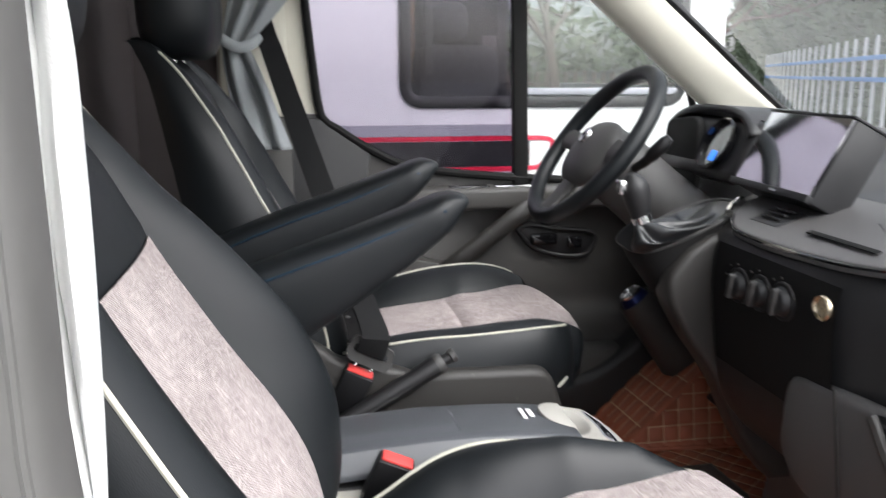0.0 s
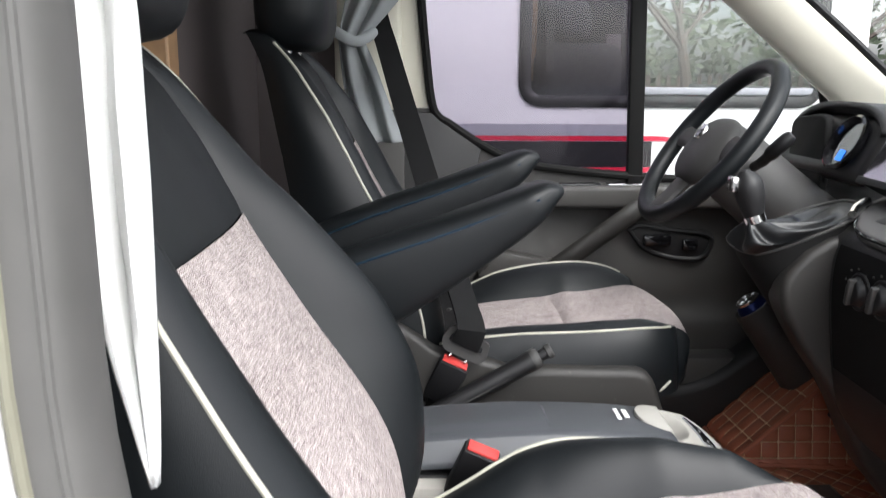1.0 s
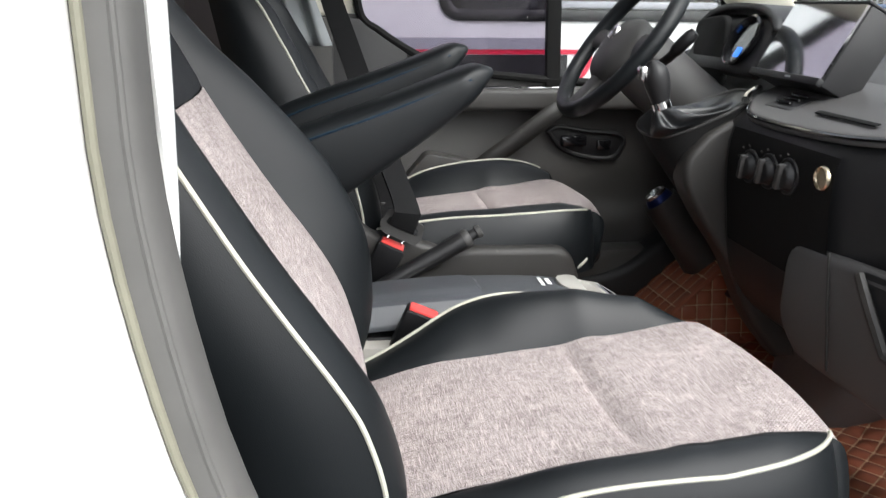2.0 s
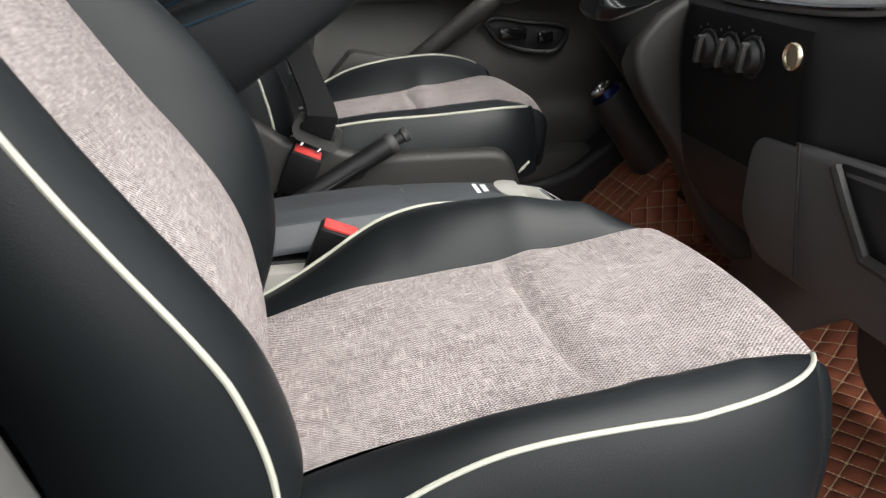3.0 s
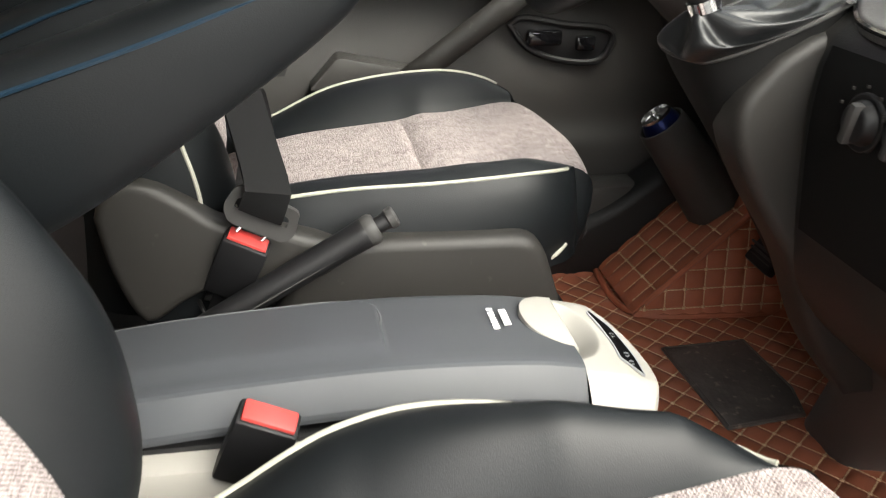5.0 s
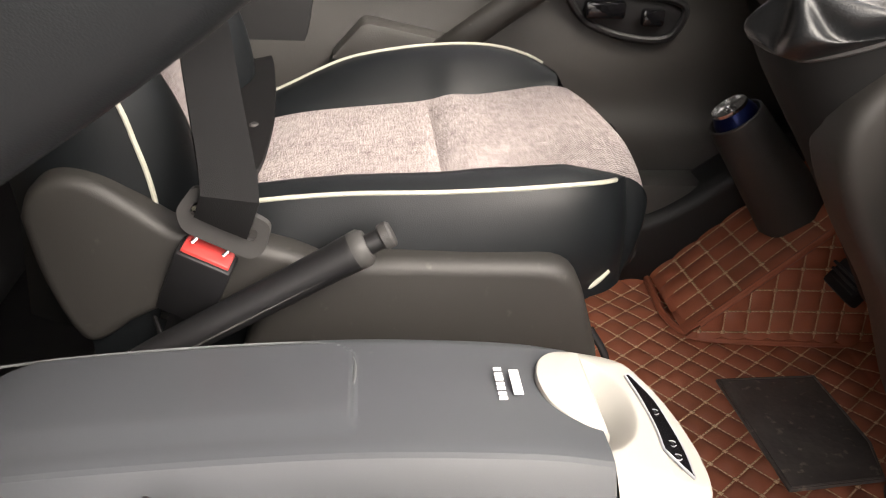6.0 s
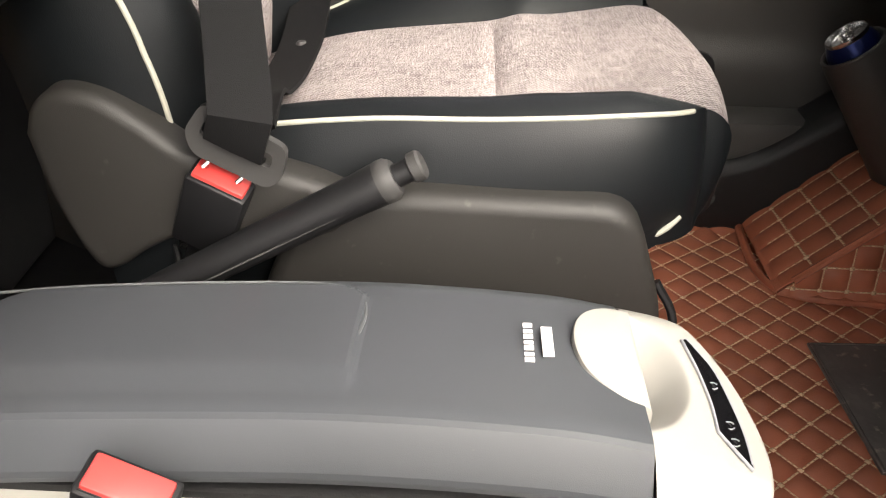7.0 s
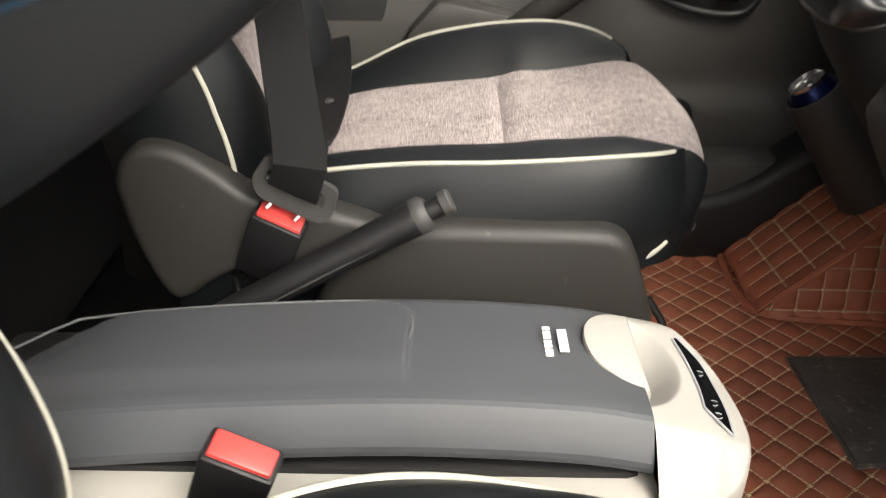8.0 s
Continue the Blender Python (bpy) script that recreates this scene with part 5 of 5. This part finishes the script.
# passenger door aperture: body side, rubber seal
out = [tuple(p) for p in spline([(-0.118, 1.66), (-0.117, 1.20), (-0.116, 0.98), (-0.114, 0.90), (-0.101, 0.812), (-0.082, 0.735), (-0.040, 0.62), (0.02, 0.50), (0.08, 0.40), (0.16, 0.30), (0.30, 0.22)], 50)]
body_side = plate([(-1.6, 1.66)] + [(a + 0.007, b) for a, b in out] + [(0.30, -0.05), (-1.6, -0.05)], lambda a, b, d: Vector((a, 0.235 + d, b)), 0.05, 0.006, 2)
bs = part("body_side", body_side, WHITE_PAINT, None, "white painted body side behind the passenger door")
bs["kind"] = "structure"


def seal(u, w):
    p = out[int(round(u * 50))]
    t = w * math.tau
    return Vector((p[0] + 0.017 + 0.0145 * math.copysign(abs(math.cos(t)) ** 0.8, math.cos(t)), 0.287 + 0.024 * math.sin(t) + 0.0026 * math.sin(3 * t), p[1]))


sl = part("door_seal", sheet(seal, 50, 24, wrap=True)[0], RUBBER, None, "grey rubber door seal round the passenger doorway")
sl["kind"] = "structure"
lip = part("seal_lip", tube([Vector((a + 0.010, 0.266, z)) for a, z in out], 0.0028, 8), RUBBER_PALE, None, "pale lip of the rubber door seal")
lip["kind"] = "structure"
lip = part("seal_lip", tube([Vector((a + 0.024, 0.267, z)) for a, z in out], 0.0022, 8), RUBBER, None, "grey lip of the rubber door seal")
lip["kind"] = "structure"
inner = part("pillar_passenger", plate([(-0.40, 1.66)] + [(a - 0.006, b) for a, b in out[:24]] + [(-0.40, out[23][1])], lambda a, b, d: Vector((a, 0.30 + d, b)), 0.03, 0.004), CREAM, None, "cream pillar trim beside the passenger seat")
inner["kind"] = "structure"
piping = part("curtain_cord", tube([(-0.119, 0.345, 1.3), (-0.119, 0.345, 0.96)], 0.0016, 6), CURTAIN_W, None, "white curtain track cord")
piping["kind"] = "structure"


def white_curtain():
    ob = thing("white_curtain", (-0.11, 0.38, 1.0), "white cloth curtain gathered beside the passenger doorway", "curtain")

    def cloth(u, w):
        z = 1.45 - u * (1.45 - 0.833)
        right = -0.0925 - 0.006 * max(0, (1.0 - z) / 0.17) ** 2 - 0.003 * math.exp(-((z - 1.10) / 0.03) ** 2)
        wide = float(np.interp(z, [0.833, 0.90, 0.96, 1.02, 1.09, 1.12, 1.45], [0.001, 0.018, 0.029, 0.033, 0.026, 0.045, 0.075]))
        x = right - wide * w
        y = 0.380 + 0.010 * math.sin(w * 9 + z * 3) * (0.3 + wide * 14) + 0.004 * noise.noise((w * 3, z * 9, 2))
        return Vector((x, y, z))
    c = part("cloth", sheet(cloth, 60, 20)[0], CURTAIN_W, ob)
    c.modifiers.new("thickness", "SOLIDIFY").thickness = 0.002
    part("tie_knot", tube(spline([(-0.125, 0.372, 1.112), (-0.108, 0.362, 1.108), (-0.094, 0.366, 1.100), (-0.090, 0.385, 1.10)], 12), 0.008, 8), CURTAIN_W, ob)


white_curtain()


def grey_curtain():
    ob = thing("grey_curtain", (-0.09, 1.70, 1.1), "grey cloth curtain tied back behind the driver window", "curtain")

    def cloth(u, w):
        z = 1.52 - u * (1.52 - 0.90)
        knot = math.exp(-((z - 1.105) / 0.035) ** 2)
        above = max(0, z - 1.105)
        cx = -0.115 + 0.55 * above + 0.26 * max(0, 1.105 - z)
        half = 0.030 + 0.30 * above + 0.10 * max(0, 1.105 - z) - 0.004 * knot
        x = cx + half * (2 * w - 1)
        y = 1.705 + (0.010 + 0.006 * (1 - knot)) * math.sin(w * 13 + z * 6 + 2 * noise.noise((w * 2, z * 4, 8))) + 0.012 * noise.noise((w * 3, z * 7, 5))
        return Vector((x, y, z))
    c = part("cloth", sheet(cloth, 70, 70)[0], CURTAIN_G, ob, auto=80)
    c.modifiers.new("thickness", "SOLIDIFY").thickness = 0.002
    part("tie_band", tube(spline([(-0.155, 1.70, 1.125), (-0.135, 1.675, 1.115), (-0.105, 1.668, 1.10), (-0.080, 1.68, 1.108), (-0.070, 1.71, 1.12)], 20), 0.011, 10, flat=((0, 1, 0), 0.7)), CURTAIN_G, ob, "knotted grey tie band")


grey_curtain()


# ---- outside ----
def other_van():
    ob = thing("parked_van", (0.6, 3.1, -0.4), "white camper van with red and black stripes parked alongside", "van")
    Y = 3.0
    hole = rounded([(0.39, 0.95), (1.45, 0.95), (1.45, 1.75), (0.39, 1.75)], 0.07, 6)
    def wall(lo, hi):
        return rbox(lo, hi, 0, bm=bm)
    bm = bmesh.new()
    for lo, hi in (((-3.2, Y, 0.0), (1.62, Y + 0.05, 0.95)), ((-3.2, Y, 0.95), (0.39, Y + 0.05, 2.2)), ((1.45, Y, 0.95), (1.62, Y + 0.05, 2.2)), ((0.39, Y, 1.75), (1.45, Y + 0.05, 2.2))):
        rbox(lo, hi, 0, bm=bm)
    part("side_wall", bm, WHITE_PAINT, ob, "white painted side", smooth=False)
    part("roof", rbox((-3.2, Y, 2.2), (1.62, Y + 1.9, 2.26), 0.02), WHITE_PAINT, ob)
    bm = bmesh.new()
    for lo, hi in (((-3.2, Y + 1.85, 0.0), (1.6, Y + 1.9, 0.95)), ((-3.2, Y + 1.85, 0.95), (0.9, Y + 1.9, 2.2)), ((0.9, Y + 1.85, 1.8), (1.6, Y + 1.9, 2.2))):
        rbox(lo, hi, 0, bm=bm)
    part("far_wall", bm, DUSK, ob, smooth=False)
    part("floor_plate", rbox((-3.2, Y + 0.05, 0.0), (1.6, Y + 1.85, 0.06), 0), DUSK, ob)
    part("end_wall", rbox((-3.25, Y, 0.0), (-3.2, Y + 1.9, 2.2), 0), WHITE_PAINT, ob)
    part("nose_wall", rbox((1.57, Y + 0.05, 0.06), (1.62, Y + 1.85, 1.0), 0), WHITE_PAINT, ob)
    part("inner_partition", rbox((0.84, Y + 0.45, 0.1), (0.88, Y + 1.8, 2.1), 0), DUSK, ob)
    part("window_frame", tube([Vector((a, Y - 0.006, b)) for a, b in hole], 0.022, 8, closed=True, flat=((0, 1, 0), 0.4)), BLACK, ob, "black window frame")
    part("window_sill", rbox((0.80, Y - 0.012, 0.975), (1.45, Y + 0.01, 1.0), 0.004), GREY_PAINT, ob)
    bm = bmesh.new()
    bm.faces.new([bm.verts.new((a, Y + 0.01, b)) for a, b in hole])
    g = part("window_glass", bm, DARKGLASS2, ob, "smoked window glass", smooth=False)
    g.visible_shadow = False
    part("blind_rail", rbox((0.47, Y + 0.05, 1.05), (0.50, Y + 0.08, 1.75), 0.004), PLASTIC, ob)
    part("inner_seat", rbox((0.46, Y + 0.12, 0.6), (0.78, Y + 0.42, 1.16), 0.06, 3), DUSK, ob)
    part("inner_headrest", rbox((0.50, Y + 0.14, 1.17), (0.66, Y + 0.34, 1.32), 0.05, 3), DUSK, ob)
    part("inner_cabinet", rbox((0.40, Y + 0.30, 1.02), (0.47, Y + 0.36, 1.75), 0.004), WOOD, ob, "light wooden cabinet edge")
    part("inner_post", rbox((0.74, Y + 0.30, 0.95), (0.80, Y + 0.34, 1.20), 0.004), PANEL, ob)
    for z0, z1, mat, name, x1 in ((0.825, 0.868, GREY_PAINT, "grey_stripe", 0.80), (0.808, 0.826, RED_PAINT, "red_stripe", 0.90), (0.713, 0.806, DARK_PAINT, "black_stripe", 0.86), (0.694, 0.712, RED_PAINT, "red_stripe", 0.84)):
        part(name, rbox((-3.2, Y - 0.003, z0), (x1, Y - 0.0005, z1), 0), mat, ob, smooth=False)
    part("stripe_end", tube(spline([(0.90, Y - 0.002, 0.817), (0.945, Y - 0.002, 0.805), (0.935, Y - 0.002, 0.75), (0.895, Y - 0.002, 0.71), (0.84, Y - 0.002, 0.703)], 20), 0.009, 6, flat=((0, 1, 0), 0.1)), RED_PAINT, ob)
    for x in (-2.2, 0.9):
        w = part("wheel", turned([(0.20, -0.1), (0.34, -0.1), (0.36, -0.06), (0.36, 0.06), (0.34, 0.1), (0.20, 0.1), (0.18, 0.05), (0.001, 0.05)], pose(x, Y + 0.12, -0.04, 90, 0, 0)), BLACK, ob)


DARKGLASS2 = hazy_glass("hazy_side_glass", (0.72, 0.74, 0.74), 0.10)
other_van()

rng = random.Random(5)


def leaves(name, lo, hi, count, size, mat, parent, gaps=0.15):
    """A crown of many small leaves in clumps."""
    bm = bmesh.new()
    lo, hi = Vector(lo), Vector(hi)
    for _ in range(count):
        p = Vector([rng.uniform(lo[k], hi[k]) for k in range(3)])
        if noise.noise(p * 1.6) < -gaps or (p.z - lo.z) / (hi.z - lo.z) > 0.80 + 0.35 * noise.noise((p.x * 0.9, p.y * 0.9, 4)):
            continue
        d = Vector((rng.gauss(0, 1), rng.gauss(0, 1), rng.gauss(0, 0.7))).normalized()
        s = d.orthogonal().normalized()
        l, w = size * rng.uniform(0.6, 1.3), size * rng.uniform(0.2, 0.4)
        vs = [bm.verts.new(p), bm.verts.new(p + d * l * 0.5 + s * w), bm.verts.new(p + d * l), bm.verts.new(p + d * l * 0.5 - s * w)]
        bm.faces.new(vs)
    ob = part(name, bm, mat, parent, "", smooth=False)
    return ob


hedge = leaves("hedge", (0.0, -1.6, -0.3), (24.0, -0.4, 5.5), 80000, 0.17, LEAF, None, 0.35)
hedge.matrix_world = pose(4.2, 4.6, 0, 0, 0, 65.5)
tagged(hedge, "dense green hedge behind the white fence", "hedge", kind="stuff")
back_hedge = leaves("hedge", (-4.0, 13.0, -0.3), (8.0, 14.5, 2.6), 12000, 0.2, LEAF, None)
tagged(back_hedge, "grey green shrubs beyond the parked van", "hedge", kind="stuff")


def fence(x0, y0, x1, y1, n, top, label, mats):
    ob = thing("picket_fence", ((x0 + x1) / 2, (y0 + y1) / 2, -0.4), label, "fence")
    d = Vector((x1 - x0, y1 - y0, 0)).normalized()
    turn = math.atan2(d.y, d.x)
    data = None
    for k in range(n):
        x, y = x0 + (x1 - x0) * k / (n - 1), y0 + (y1 - y0) * k / (n - 1)
        if data is None:
            bm = bmesh.new()
            pl = [(-0.03, 0), (0.03, 0), (0.03, top - 0.05), (0, top), (-0.03, top - 0.05)]
            bm = plate(pl, lambda a, b, dd: Vector((a, dd - 0.012, b)), 0.024, 0.003, 1)
            first = part("picket", bm, mats[0], None)
            data = first.data
            bpy.data.objects.remove(first)
        p = new("picket", data)
        p.parent = ob
        p.matrix_local = Matrix.Translation(Vector((x, y, -0.4)) - Vector(ob.location)) @ Matrix.Rotation(turn, 4, "Z")
    for z in (top - 0.40, top - 0.20):
        mid = Vector(((x0 + x1) / 2, (y0 + y1) / 2, z - 0.4))
        L = math.hypot(x1 - x0, y1 - y0) / 2
        r = part("rail", rbox((-L, -0.025, -0.022), (L, 0.02, 0.022), 0.004), mats[1], ob, "blue painted rail")
        settle(r, Matrix.Translation(mid) @ Matrix.Rotation(turn, 4, "Z"))


fence(3.8, 3.7, 8.6, 14.3, 27, 1.80, "white picket fence with blue rails", (FENCE_W, FENCE_B))
fence(-2.0, 12.4, 7.0, 12.4, 60, 1.5, "grey fence beyond the parked van", (BARK, BARK))


def tree(x, y, h):
    ob = thing("bare_tree", (x, y, -0.4), "bare grey branched tree with few leaves", "tree", "trees beyond the van")
    tr = part("trunk", tube(spline([(x, y, -0.4), (x + 0.05, y, h * 0.2), (x - 0.05, y + 0.05, h * 0.4)], 8), [0.10, 0.09, 0.085, 0.08, 0.075, 0.07, 0.065, 0.06, 0.05], 8), BARK, ob)
    bm = bmesh.new()

    def grow(p, d, l, r, k):
        q = p + d * l
        tube([p, (p + q) / 2 + Vector((rng.gauss(0, 0.03), rng.gauss(0, 0.03), 0)), q], [r, r * 0.8, r * 0.6], 5, bm)
        if k:
            for _ in range(3):
                e = (d + Vector((rng.gauss(0, 0.5), rng.gauss(0, 0.5), rng.gauss(0.1, 0.35)))).normalized()
                grow(q, e, l * rng.uniform(0.6, 0.85), r * 0.6, k - 1)
    for _ in range(5):
        grow(Vector((x - 0.03, y + 0.03, h * 0.36)), Vector((rng.gauss(0, 0.6), rng.gauss(0, 0.6), 0.8)).normalized(), h * 0.2, 0.035, 4)
    part("branch_crown", bm, BARK, ob)


for x, y, h in ((1.2, 9.0, 3.4), (3.0, 9.6, 3.8), (4.6, 9.2, 3.5)):
    tree(x, y, h)
